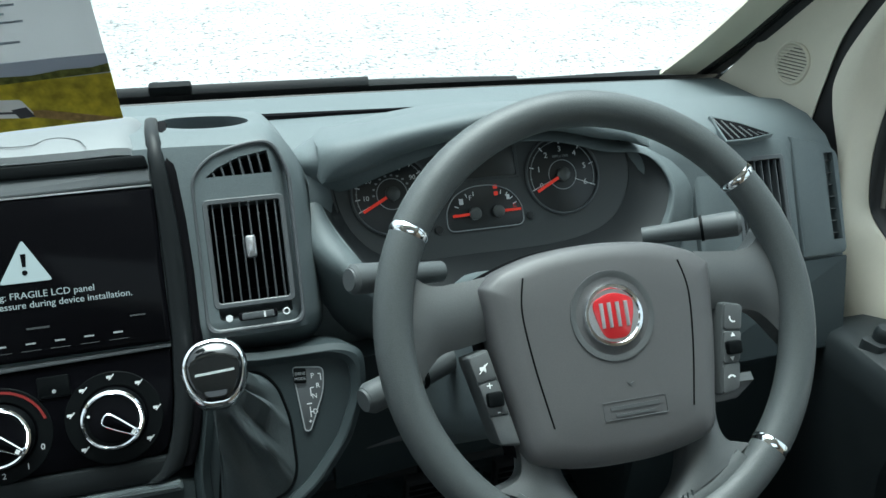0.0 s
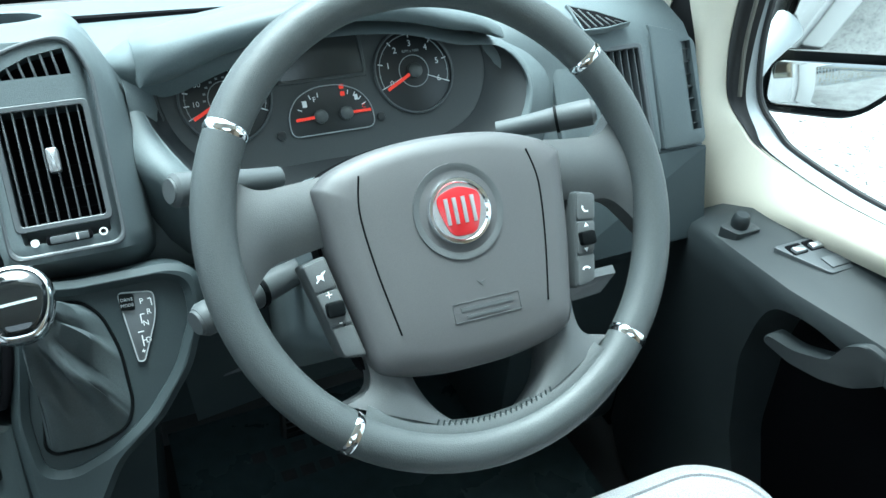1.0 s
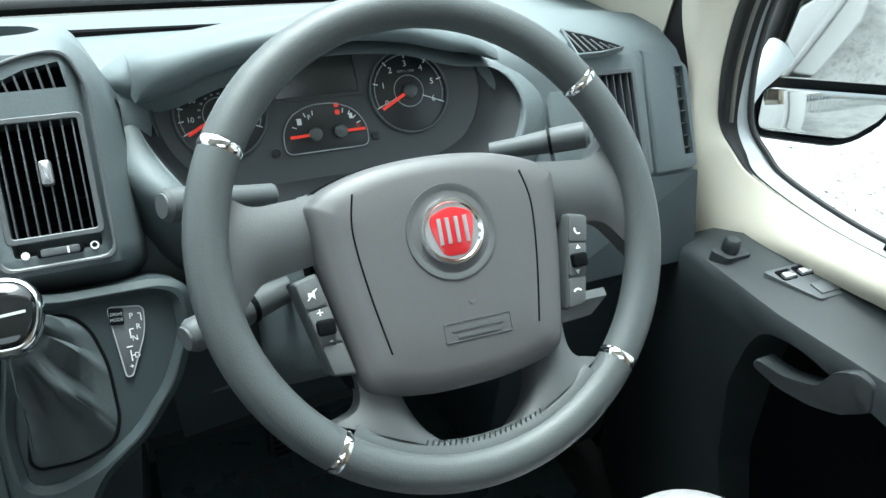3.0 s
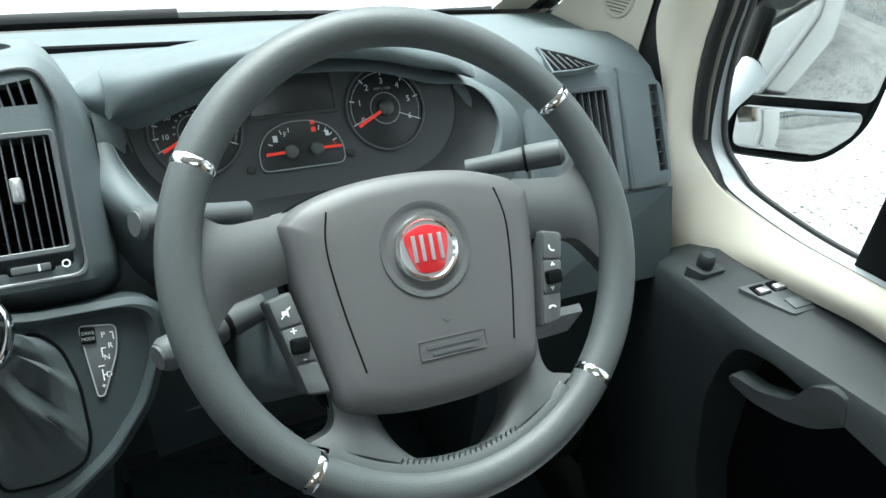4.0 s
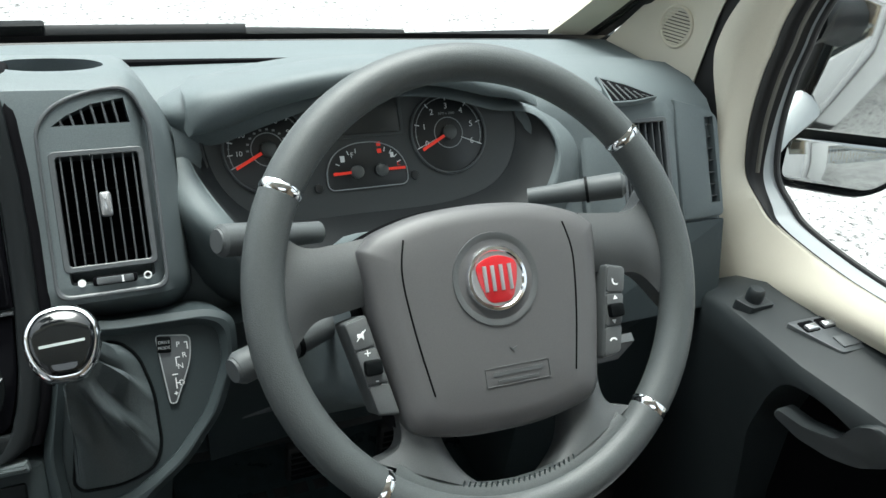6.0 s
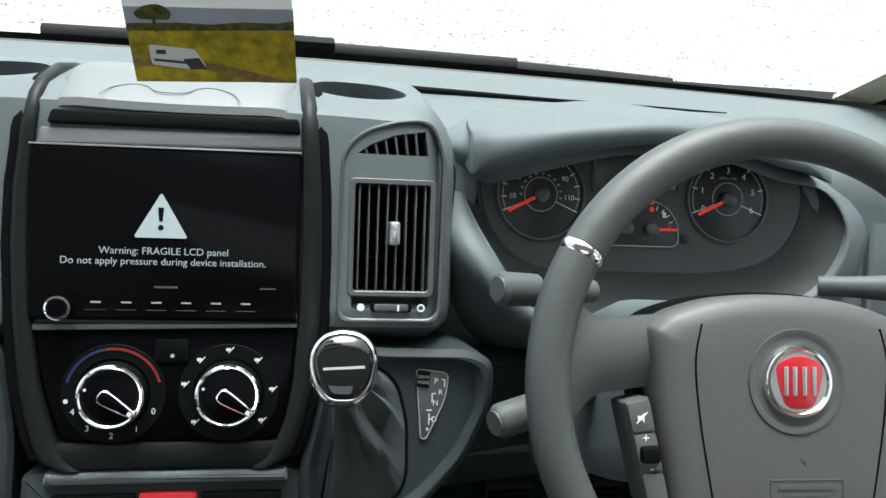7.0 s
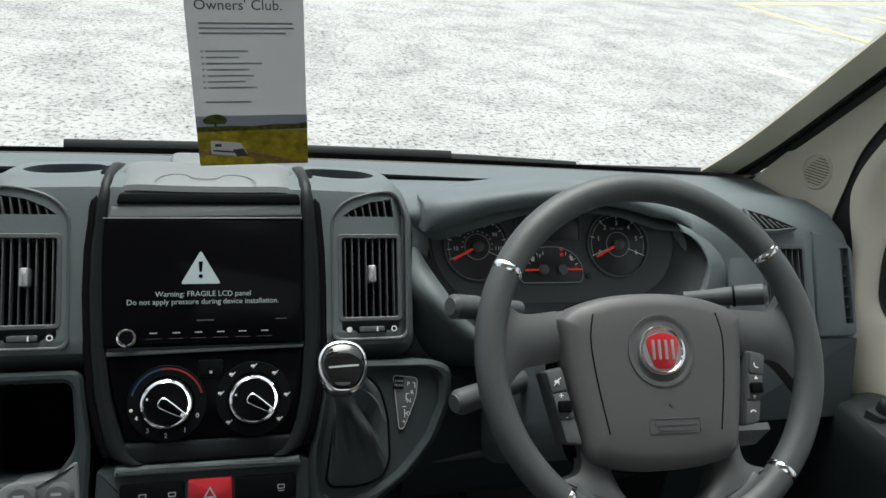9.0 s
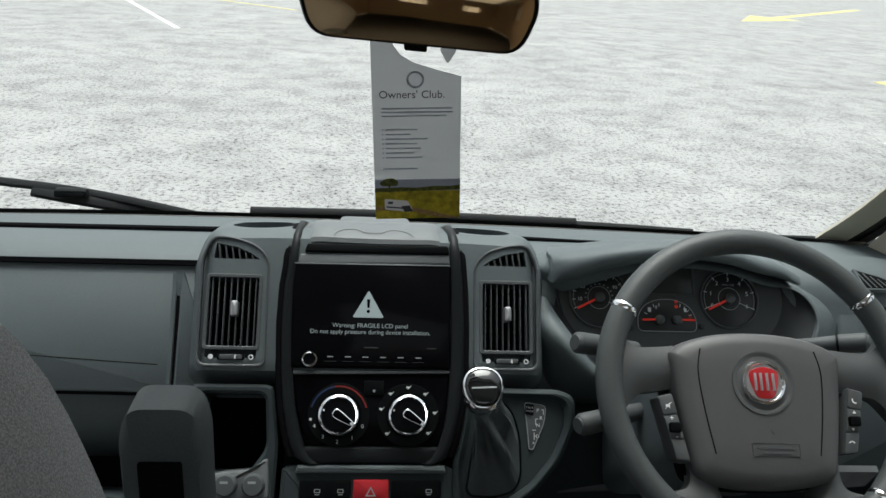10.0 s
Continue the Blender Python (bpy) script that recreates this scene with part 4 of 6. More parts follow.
part("film_edge", slab([(-0.107, 0.2015), (0.1075, 0.2035), (0.1075, 0.2048), (-0.107, 0.203)], 0.005, 0.0075, 0.0003), SILVER, head, "pale edge of the protective film", m=CON)
W = 0.0069
part("warning_triangle", slab(rounded([(-0.0262, 0.1290), (0.0168, 0.1290), (-0.0047, 0.1665)], 0.003), W, W + 0.0004, 0), LIT, glass, "white warning triangle", m=CON)
part("exclamation_bar", slab([(-0.0062, 0.1425), (-0.0034, 0.1425), (-0.0025, 0.154), (-0.0071, 0.154)], W + 0.0004, W + 0.0008, 0), GLASSB, glass, m=CON)
part("exclamation_dot", slab(circle(-0.0048, 0.1375, 0.0023, 14), W + 0.0004, W + 0.0008, 0), GLASSB, glass, m=CON)
words("warning_text", "Warning: FRAGILE LCD panel", 0.0083, CON, -0.0015, 0.1178, W, LIT_TEXT, glass)
words("warning_text", "Do not apply pressure during device installation.", 0.0083, CON, -0.001, 0.1092, W, LIT_TEXT, glass)
for u in (-0.0542, -0.0305, -0.007, 0.0166, 0.0405, 0.0645):
    bar("key_mark", u - 0.004, 0.0755, u + 0.004, 0.0755, 0.0014, CON, W, GREY_INK, glass)
    bar("key_line", u - 0.008, 0.0693, u + 0.008, 0.0693, 0.0006, CON, W, LCD, glass)
bar("maker_mark", -0.009, 0.0885, 0.0095, 0.0885, 0.0018, CON, W, LCD, glass)
bar("model_mark", 0.076, 0.0885, 0.089, 0.0885, 0.0013, CON, W, LCD, glass)
vol = part("volume_knob", lathe([(0.0098, 0.006), (0.0098, 0.014), (0.0088, 0.0165), (0.0075, 0.0165)], 28), PIANO, head, m=CON @ Matrix.Translation((-0.0808, 0.071, 0)))
part("knob_face", lathe([(0.0074, 0.0165), (0.0074, 0.0172), (0.001, 0.0173)], 24), PIANO, vol, m=CON @ Matrix.Translation((-0.0808, 0.071, 0)))
part("knob_ring", lathe([(0.0098, 0.0155), (0.0099, 0.0172), (0.0084, 0.0178), (0.0078, 0.0165)], 28), CHROME, vol, "chrome ring", m=CON @ Matrix.Translation((-0.0808, 0.071, 0)))

clim = thing("climate_panel", "gloss black heater panel with two chrome-ringed dials", "heater controls", tuple(CON @ Vector((0, -0.04, 0))))
part("panel", slab(rounded([(-0.078, -0.0405), (0.092, -0.0405), (0.1035, 0.0), (0.1065, 0.054), (-0.102, 0.0505), (-0.094, 0.0)], [0.01, 0.01, 0.02, 0.003, 0.003, 0.02]), -0.02, 0.001, 0.0015), PIANO, clim, m=CON)
part("divider", slab([(-0.103, 0.0515), (0.1075, 0.0555), (0.1075, 0.059), (-0.103, 0.0565)], -0.01, 0.004, 0.001), SATIN, clim, m=CON)
part("button", slab(rect(-0.0075, 0.0255, 0.019, 0.0445, 0.002), 0, 0.003, 0.001), BLACK, clim, m=CON)
part("button_mark", slab(circle(0.006, 0.031, 0.0018, 10), 0.003, 0.0034, 0), GREY_INK, clim, m=CON)


def dial(u, v, kind):
    m = CON @ Matrix.Translation((u, v, 0))
    d = part("dial", lathe([(0.0272, 0.0), (0.0272, 0.010), (0.0255, 0.0135), (0.0235, 0.0145)], 48), BLACK, clim, "black rotary dial with chrome trim", m=m)
    part("chrome_ring", lathe([(0.0262, 0.0128), (0.0262, 0.0152), (0.0245, 0.0162), (0.0232, 0.0152), (0.0232, 0.0142)], 48), CHROME, d, "thin chrome ring", m=m)
    part("face", lathe([(0.0232, 0.0143), (0.019, 0.0146), (0.001, 0.0147)], 40), PIANO, d, m=m)
    a = radians(-33)
    mm = m @ Matrix.Rotation(a, 4, "Z")
    grip = rounded([(-0.008, -0.0065), (0.004, -0.0058), (0.025, -0.0028), (0.025, 0.0028), (0.004, 0.0058), (-0.008, 0.0065)], [0.006, 0.01, 0.002, 0.002, 0.01, 0.006])
    part("grip", slab(inset(grip, 0.0016), 0.014, 0.027, 0.002), PIANO, d, m=mm)
    part("grip_trim", hoop(grip, inset(grip, 0.0018), 0.014, 0.0262, 0.0008), CHROME, d, "chrome pointer outline", m=mm)
    bar("pointer_mark", 0.019, 0, 0.0225, 0, 0.0035, mm, 0.0271, WHITE_INK, d)
    part("pin_mark", slab(circle(-0.0195, 0.006, 0.0013, 8), 0.0146, 0.0151, 0), WHITE_INK, d, m=m)
    part("surround", hoop(circle(0, 0, 0.0415, 48), circle(0, 0, 0.029, 48), 0.0, 0.0018, 0.0006), BLACK, d, m=m)
    if kind == "heat":
        arc("cold_arc", u, v, 0.0375, 165, 100, 0.0022, CON, 0.002, BLUE_ARC, d)
        arc("hot_arc", u, v, 0.0375, 100, 15, 0.0022, CON, 0.002, RED_ARC, d)
        for s, ang in (("4", 205), ("3", 235), ("2", 268), ("1", 302), ("0", 335)):
            words("numeral", s, 0.0072, CON, u + 0.035 * math.cos(radians(ang)), v + 0.035 * math.sin(radians(ang)), 0.0019, WHITE_INK, d)
        part("fan_symbol", slab(circle(u - 0.037, v - 0.006, 0.002, 6), 0.0019, 0.0023, 0), WHITE_INK, d, m=CON)
    else:
        for ang in (222, 168, 130, 90, 50, 5, 320):
            cu, cv = u + 0.0365 * math.cos(radians(ang)), v + 0.0365 * math.sin(radians(ang))
            part("flow_symbol", slab(rect(cu - 0.003, cv - 0.001, cu + 0.001, cv + 0.0015), 0.0019, 0.0023, 0), WHITE_INK, d, m=CON)
            bar("flow_arrow", cu - 0.001, cv - 0.0025, cu + 0.0035, cv + 0.0025, 0.0009, CON, 0.0019, WHITE_INK, d)
    return d


dial(-0.04, -0.001, "heat")
dial(0.0523, -0.0005, "flow")

# lid over the console with its dark front lip, and the clip rest behind it
lid = part("lid", rings_mesh([[(DC - 0.09, 0.70, 1.47), (DC + 0.09, 0.70, 1.47), (DC + 0.08, 0.78, 1.46), (DC - 0.08, 0.78, 1.46)], [(DC - 0.09, 0.70, 1.49), (DC + 0.09, 0.70, 1.49), (DC + 0.08, 0.78, 1.48), (DC - 0.08, 0.78, 1.48)]]), HOOD_LID, con, "light grey storage lid")
lid_rows = []
for k, (y, z, hw) in enumerate([(0.674, 1.504, 0.1), (0.669, 1.511, 0.1005), (0.673, 1.5165, 0.1), (0.69, 1.520, 0.098), (0.72, 1.521, 0.0985), (0.75, 1.515, 0.0975), (0.785, 1.502, 0.0965), (0.80, 1.47, 0.096)]):
    lid_rows.append([(DC + 0.003 + hw * t, y + 0.006 * t * t, z - 0.010 * max(0, abs(t) - 0.8) / 0.2 * (abs(t) - 0.8) / 0.2) for t in [-1, -0.95, -0.88, -0.75, -0.4, 0, 0.4, 0.75, 0.88, 0.95, 1]])
part("cover", rings_mesh(lid_rows, True, True, loop=False), HOOD_LID, lid)
part("front_lip", slab(rounded([(-0.0945, 0.219), (0.1065, 0.2205), (0.104, 0.2325), (-0.091, 0.2305)], 0.003), -0.03, 0.007, 0.002), BLACK, lid, "dark front lip", m=CON)
LIDM = Matrix.Translation((DC, 0.695, 1.5205))
gl = [(-0.055, -0.02), (-0.05, -0.006), (-0.035, 0.004), (-0.022, 0.002), (-0.012, -0.008), (0.01, -0.008), (0.02, 0.002), (0.034, 0.004), (0.05, -0.006), (0.056, -0.02)]
part("groove", tube([LIDM @ p for p in smooth_line([(u, v, 0.0) for u, v in gl], 4)], 0.0005, 6), HOOD_LID, lid)
rest = part("clip_rest", rings_mesh([[(DC + 0.003 + u, 0.93 + v, z) for u, v in rect(-0.06 + i, -0.02 + i, 0.062 - i, 0.03 - i, 0.012)] for z, i in ((1.40, 0.0), (1.447, 0.0), (1.452, 0.003), (1.453, 0.006))]), HOOD_LID)
tagged(rest, "flat pale grey sensor housing at the foot of the windscreen", "sensor housing")


# ---- steering wheel ----
wheel = thing("steering_wheel", "dark grey leather steering wheel with chrome ring accents", "steering wheel", tuple(WH @ Vector((0, 0, -0.1))))
RM, RT = 0.1863, 0.0162


def rim_place(a, r=RM, w=-RT * 0.6):
    return Vector((r * math.cos(a), r * math.sin(a), w))


def rim_part(a0, a1, material, name, fat=1.0, n=None, label="", swell=0.0):
    """A stretch of the rim, thicker on the inside low down."""
    n = n or max(4, int(abs(a1 - a0) / 4))
    rows = []
    for i in range(n + 1):
        a = radians(a0 + (a1 - a0) * i / n)
        c, out = rim_place(a), Vector((math.cos(a), math.sin(a), 0))
        rows.append([c + (out * math.cos(t) * 1.0 + Vector((0, 0, 1)) * math.sin(t) * 0.95) * RT * (fat + swell * math.sin(math.pi * i / n)) for t in (2 * math.pi * j / 18 for j in range(18))])
    return part(name, rings_mesh(rows), material, wheel, label, m=WH)


rings = [36.8, 150.7, 231.0, 316.0]
for a0, a1 in ((37.8, 149.7), (151.7, 230.0), (232.0, 315.0), (317.0, 395.8)):
    rim_part(a0, a1, LEATHER, "rim_grip")
for a in rings:
    rim_part(a - 1.3, a + 1.3, CHROME, "chrome_ring", 0.99, 8, "narrow chrome ring", 0.075)

pad_r = [(0.0, 0.066), (0.05, 0.0625), (0.087, 0.0525), (0.1035, 0.042), (0.1075, 0.034), (0.1045, 0.006), (0.1005, -0.03), (0.0925, -0.076), (0.0865, -0.103), (0.072, -0.1135), (0.036, -0.1205)]
pad = [(u - 0.004, v) for u, v in pad_r + [(0.0, -0.122)] + [(-u, v) for u, v in pad_r[:0:-1]]]
pad_s = [(p.x, p.y) for p in smooth_line([(u, v, 0) for u, v in pad], 5, True)]


def dome(outline, rows, centre=(0.0, -0.02)):
    """A cushion shape: rows of (scale, w)."""
    c = Vector(centre)
    return rings_mesh([[(*(c + (Vector(p) - c) * s), w) for p in outline] for s, w in rows])


airbag = part("airbag_cover", dome(pad_s, [(0.97, -0.06), (1.0, -0.045), (1.0, -0.018), (0.992, -0.010), (0.975, -0.004), (0.93, 0.001), (0.8, 0.004), (0.55, 0.005), (0.3, 0.005), (0.05, 0.005)]), PAD, wheel, m=WH, sharp=60)
# near-black skirt standing for the shadow between cover and spokes
part("cover_gap_shade", dome(pad_s, [(1.015, -0.06), (1.022, -0.03), (1.0, -0.028)]), DEEP, wheel, m=WH)
# near-black tubes that draw the shade of the cover's grooves
for s in (-1, 1):
    ln = smooth_line([(s * 0.0715 - 0.004, 0.042, 0.0038), (s * 0.0765 - 0.004, 0.014, 0.0044), (s * 0.0725 - 0.004, -0.03, 0.0045), (s * 0.0635 - 0.004, -0.082, 0.0043)], 8)
    part("groove", tube(ln, 0.0008, 6), DEEP, airbag, m=WH)
part("badge_recess", lathe([(0.0385, 0.0030), (0.038, 0.0062), (0.034, 0.0058), (0.031, 0.0038), (0.001, 0.0036)], 40), SPOKE, airbag, m=WH @ Matrix.Translation((-0.002, 0.002, 0)))
BM = WH @ Matrix.Translation((-0.002, 0.002, 0.0)) @ Matrix.Diagonal((0.95, 0.95, 1.0, 1.0))
badge = part("badge", lathe([(0.0285, 0.003), (0.0285, 0.0075), (0.027, 0.0095), (0.0245, 0.0098), (0.0232, 0.0085)], 48), CHROME, airbag, "round chrome-rimmed badge with a red shield", m=BM)
shield = rounded([(-0.0115, -0.0205), (0.0115, -0.0205), (0.0185, 0.0), (0.0200, 0.0135), (0.0, 0.0215), (-0.0200, 0.0135), (-0.0185, 0.0)], [0.008, 0.008, 0.01, 0.008, 0.02, 0.008, 0.01])
part("badge_ground", lathe([(0.024, 0.0075), (0.023, 0.0086), (0.001, 0.0086)], 40), SILVER, badge, m=BM)
part("shield", slab(shield, 0.0082, 0.0094, 0.0006), RED, badge, "red enamel shield", m=BM)
for u in (-0.0118, -0.0045, 0.0035, 0.0115):
    part("emblem_bar", slab([(u - 0.0016, -0.0105), (u + 0.0016, -0.0105), (u + 0.0019, 0.0115), (u - 0.0019, 0.0115)], 0.0094, 0.0104, 0.0005), SILVER, badge, m=BM)
part("stamp_frame", hoop(rect(-0.0235, -0.0835, 0.0345, -0.0685, 0.001), rect(-0.0231, -0.0831, 0.0341, -0.0689, 0.001), 0.004, 0.0056, 0.0001), SPOKE, airbag, m=WH)
bar("stamp_text", -0.017, -0.0740, 0.028, -0.0740, 0.0032, WH, 0.0050, SPOKE, airbag, 0.0006)
bar("stamp_text", -0.013, -0.0800, 0.024, -0.0800, 0.002, WH, 0.0050, SPOKE, airbag, 0.0006)
part("stamp_mark", slab([(0.001, -0.054), (0.0045, -0.058), (0.008, -0.054), (0.0045, -0.0555)], 0.004, 0.0056, 0), SPOKE, airbag, m=WH)


def spoke(a, b, w0a, w0b, name="spoke"):
    """A moulded spoke between two lines, from the hub's edge to the rim."""
    n = 8
    A, B = smooth_line([(*p, w) for p, w in a], 6), smooth_line([(*p, w) for p, w in b], 6)
    rows = []
    for i in range(n + 1):
        t = i / n
        rows.append([p.lerp(q, t) + Vector((0, 0, 0.007 * math.sin(math.pi * t) - 0.004)) for p, q in zip(A, B)])
    bm = bmesh.new()
    F = [[bm.verts.new(p) for p in r] for r in rows]
    K = [[bm.verts.new((p.x, p.y, p.z - 0.02)) for p in r] for r in rows]
    h, w = len(F), len(F[0])
    for i in range(h - 1):
        for j in range(w - 1):
            bm.faces.new((F[i][j], F[i][j + 1], F[i + 1][j + 1], F[i + 1][j]))
            bm.faces.new((K[i][j], K[i + 1][j], K[i + 1][j + 1], K[i][j + 1]))
    for i in range(h - 1):
        for j in (0, w - 1):
            bm.faces.new((F[i][j], F[i + 1][j], K[i + 1][j], K[i][j]))
    for j in range(w - 1):
        for i in (0, h - 1):
            bm.faces.new((F[i][j], F[i][j + 1], K[i][j + 1], K[i][j]))
    return part(name, bm, SPOKE, wheel, m=WH, sharp=60)


for s in (-1, 1):
    # upper edge and lower edge, from the hub out to the rim
    spoke([((s * 0.096, 0.049), -0.012), ((s * 0.125, 0.046), -0.011), ((s * 0.152, 0.047), -0.009), ((s * 0.176, 0.070), -0.012)],
          [((s * 0.103, -0.004), -0.014), ((s * 0.128, -0.008), -0.013), ((s * 0.152, -0.014), -0.011), ((s * 0.178, -0.046), -0.011)], 0, 0)
    spoke([((s * 0.094, -0.085), -0.017), ((s * 0.0925, -0.108), -0.013), ((s * 0.099, -0.120), -0.011), ((s * 0.117, -0.125), -0.009)],
          [((s * 0.060, -0.108), -0.020), ((s * 0.056, -0.128), -0.015), ((s * 0.044, -0.150), -0.011), ((s * 0.018, -0.172), -0.010)], 0, 0)
# thickened inner edge of the lower rim between the two lower spokes
part("lower_spoke_web", rings_mesh([[(RM * 0.985 * math.cos(a) * k0, RM * 0.985 * math.sin(a) * k0, w) for a in [radians(231.8 + 76.6 * i / 12) for i in range(13)]] for k0, w in
     ((1.0, -0.004), (0.93, -0.004), (0.89, -0.009), (0.885, -0.018), (0.93, -0.026), (1.0, -0.026))], False, False, loop=False), LEATHER, wheel, m=WH)
for j in range(22):
    a = radians(252 + 36 * j / 21)
    bar("stitch", 0.1650 * math.cos(a), 0.1650 * math.sin(a), 0.1610 * math.cos(a + 0.008), 0.1610 * math.sin(a + 0.008), 0.0009, WH, -0.0085, DASH_LOW, wheel, 0.0016)


def button_pod(s):
    """The key strip beside the airbag cover: three keys, the middle one with a rocker."""
    d = 0.006 * s
    q = [(s * 0.1105, -0.005 + d), (s * 0.1298, -0.0095 + d), (s * 0.112, -0.0835 + d), (s * 0.0935, -0.086 + d)]
    b = part("button_pod", slab(rounded(q, 0.003), -0.035, -0.0065, 0.003), STALK, wheel, m=WH)
    P = lambda t, k: Vector(q[0]).lerp(Vector(q[3]), t).lerp(Vector(q[1]).lerp(Vector(q[2]), t), k)  # noqa: E731
    for t0, t1 in ((0.02, 0.30), (0.32, 0.66), (0.68, 0.98)):
        key = [tuple(P(t0, 0.06)), tuple(P(t0, 0.95)), tuple(P(t1, 0.95)), tuple(P(t1, 0.06))]
        part("key", slab(rounded(key, 0.003), -0.01, -0.005, 0.0007), SPOKE, b, m=WH)
    c = P(0.5, 0.5)
    part("rocker", slab(rounded([(c.x - 0.007, c.y - 0.006), (c.x + 0.007, c.y - 0.006), (c.x + 0.007, c.y + 0.006), (c.x - 0.007, c.y + 0.006)], 0.003), -0.006, 0.001, 0.002), BLACK, b, m=WH)
    t = P(0.17, 0.5)
    if s > 0:
        for tt, up in ((0.36, 1), (0.62, -1)):
            p = P(tt, 0.5)
            part("arrow_mark", slab([(p.x - 0.0022, p.y - 0.0014 * up), (p.x + 0.0022, p.y - 0.0014 * up), (p.x, p.y + 0.0022 * up)], -0.005, -0.0045, 0), WHITE_INK, b, m=WH)
        arc("phone_mark", t.x, t.y, 0.0035, 150, 290, 0.0014, WH, -0.005, WHITE_INK, b)
        t = P(0.83, 0.5)
        arc("hang_up_mark", t.x, t.y - 0.002, 0.0038, 30, 150, 0.0016, WH, -0.005, WHITE_INK, b)
    else:
        for tt, s2 in ((0.36, "+"), (0.63, "-")):
            p = P(tt, 0.5)
            words("key_mark", s2, 0.010, WH, p.x, p.y, -0.005, WHITE_INK, b)
        part("mute_mark", slab([(t.x - 0.003, t.y - 0.0015), (t.x, t.y - 0.0015), (t.x + 0.002, t.y - 0.0035), (t.x + 0.002, t.y + 0.0035), (t.x, t.y + 0.0015), (t.x - 0.003, t.y + 0.0015)], -0.005, -0.0045, 0), WHITE_INK, b, m=WH)
        bar("mute_slash", t.x - 0.004, t.y - 0.004, t.x + 0.004, t.y + 0.004, 0.0008, WH, -0.0045, WHITE_INK, b)


for s in (-1, 1):
    button_pod(s)

# ---- steering column ----
col = thing("steering_column", "dark grey plastic steering column shroud with stalks", "steering column", tuple(WH @ Vector((0, -0.05, -0.3))))


def shroud_ring(w, hw, top, bot, r=0.03):
    return [(u, v, w) for u, v in rounded([(-hw, bot), (hw, bot), (hw * 0.95, top), (-hw * 0.95, top)], r, 4)]


part("upper_shroud", rings_mesh([shroud_ring(-0.05, 0.075, 0.04, -0.07), shroud_ring(-0.07, 0.10, 0.058, -0.085), shroud_ring(-0.12, 0.112, 0.062, -0.095), shroud_ring(-0.2, 0.12, 0.045, -0.10), shroud_ring(-0.3, 0.12, 0.0, -0.12)]), DASH, col, m=WH)
part("hub", lathe([(0.06, -0.10), (0.065, -0.05), (0.05, -0.03)], 28), BLACK, col, m=WH)


def stalk(root, tip, r0, r1, cap, name, label):
    a, b = Vector(root), Vector(tip)
    d = (b - a)
    pts = [a + d * t for t in (0, 0.3, 0.55, 0.58, 0.62, 0.85, 0.97, 1.0)]
    rr = [r0 * 0.8, r0 * 0.85, r0, r0, r1 * 0.96, r1, r1, r1 * 0.8]
    s = part(name, tube(pts, rr, 16), STALK, col, label)
    part("ribbed_ring", tube([a + d * 0.60, a + d * 0.63], r1 * 1.05, 16), BLACK, s)
    part("end_button", tube([a + d * 0.985, a + d * 1.015], [r1 * 0.82, r1 * 0.7], 16), STALK, s)
    for k in (0.72, 0.78, 0.84):
        p = a + d * k + Vector((0, -r1 * 0.62, r1 * 0.62))
        part("mark", box(p.x - 0.002, p.y - 0.0015, p.z - 0.001, p.x + 0.002, p.y + 0.0015, p.z + 0.0015), GREY_INK, s)
    return s


stalk((0.315, 0.585, 1.398), (0.218, 0.552, 1.424), 0.013, 0.0145, False, "light_stalk", "grey indicator and lights stalk")
stalk((0.545, 0.595, 1.402), (0.628, 0.551, 1.433), 0.012, 0.0135, False, "wiper_stalk", "grey wiper stalk")
stalk((0.36, 0.545, 1.335), (0.216, 0.481, 1.342), 0.013, 0.0145, True, "cruise_stalk", "black cruise control stalk")
part("key_barrel", tube([(0.55, 0.56, 1.345), (0.60, 0.52, 1.345)], 0.018, 16), BLACK, col)
part("column_lever", rings_mesh([[(0.585, 0.51, 1.250), (0.660, 0.50, 1.257), (0.645, 0.50, 1.233), (0.585, 0.51, 1.220)], [(0.585, 0.518, 1.255), (0.660, 0.508, 1.262), (0.645, 0.508, 1.238), (0.585, 0.518, 1.225)]]), SATIN, col, "grey column adjusting lever")
part("lever_arm", tube([(0.60, 0.515, 1.238), (0.52, 0.56, 1.26), (0.47, 0.60, 1.29)], 0.008, 8), STALK, col)


# ---- lower dashboard, gear selector pod ----
CP = CON @ Matrix.Translation((0, 0, -0.012))
podo = [(0.128, 0.046), (0.18, 0.037), (0.262, 0.036), (0.284, 0.026), (0.283, -0.012), (0.262, -0.06), (0.228, -0.10), (0.19, -0.126), (0.150, -0.19), (0.118, -0.19), (0.112, -0.07), (0.126, -0.01)]
podi = [(0.142, 0.030), (0.18, 0.024), (0.252, 0.023), (0.268, 0.016), (0.268, -0.015), (0.248, -0.056), (0.218, -0.09), (0.186, -0.111), (0.150, -0.122), (0.130, -0.116), (0.126, -0.07), (0.138, -0.01)]
sel = thing("gear_selector_console", "plastic gear selector console below the vents, darkened for shade", "console", tuple(CP @ Vector((0.2, -0.18, 0))))
_o, _i = rounded(podo, 0.012), rounded(podi, 0.012)
# surround and face take the darkened plastic in place of shade
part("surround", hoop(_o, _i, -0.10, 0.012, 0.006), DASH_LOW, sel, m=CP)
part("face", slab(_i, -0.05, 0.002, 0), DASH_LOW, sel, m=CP)
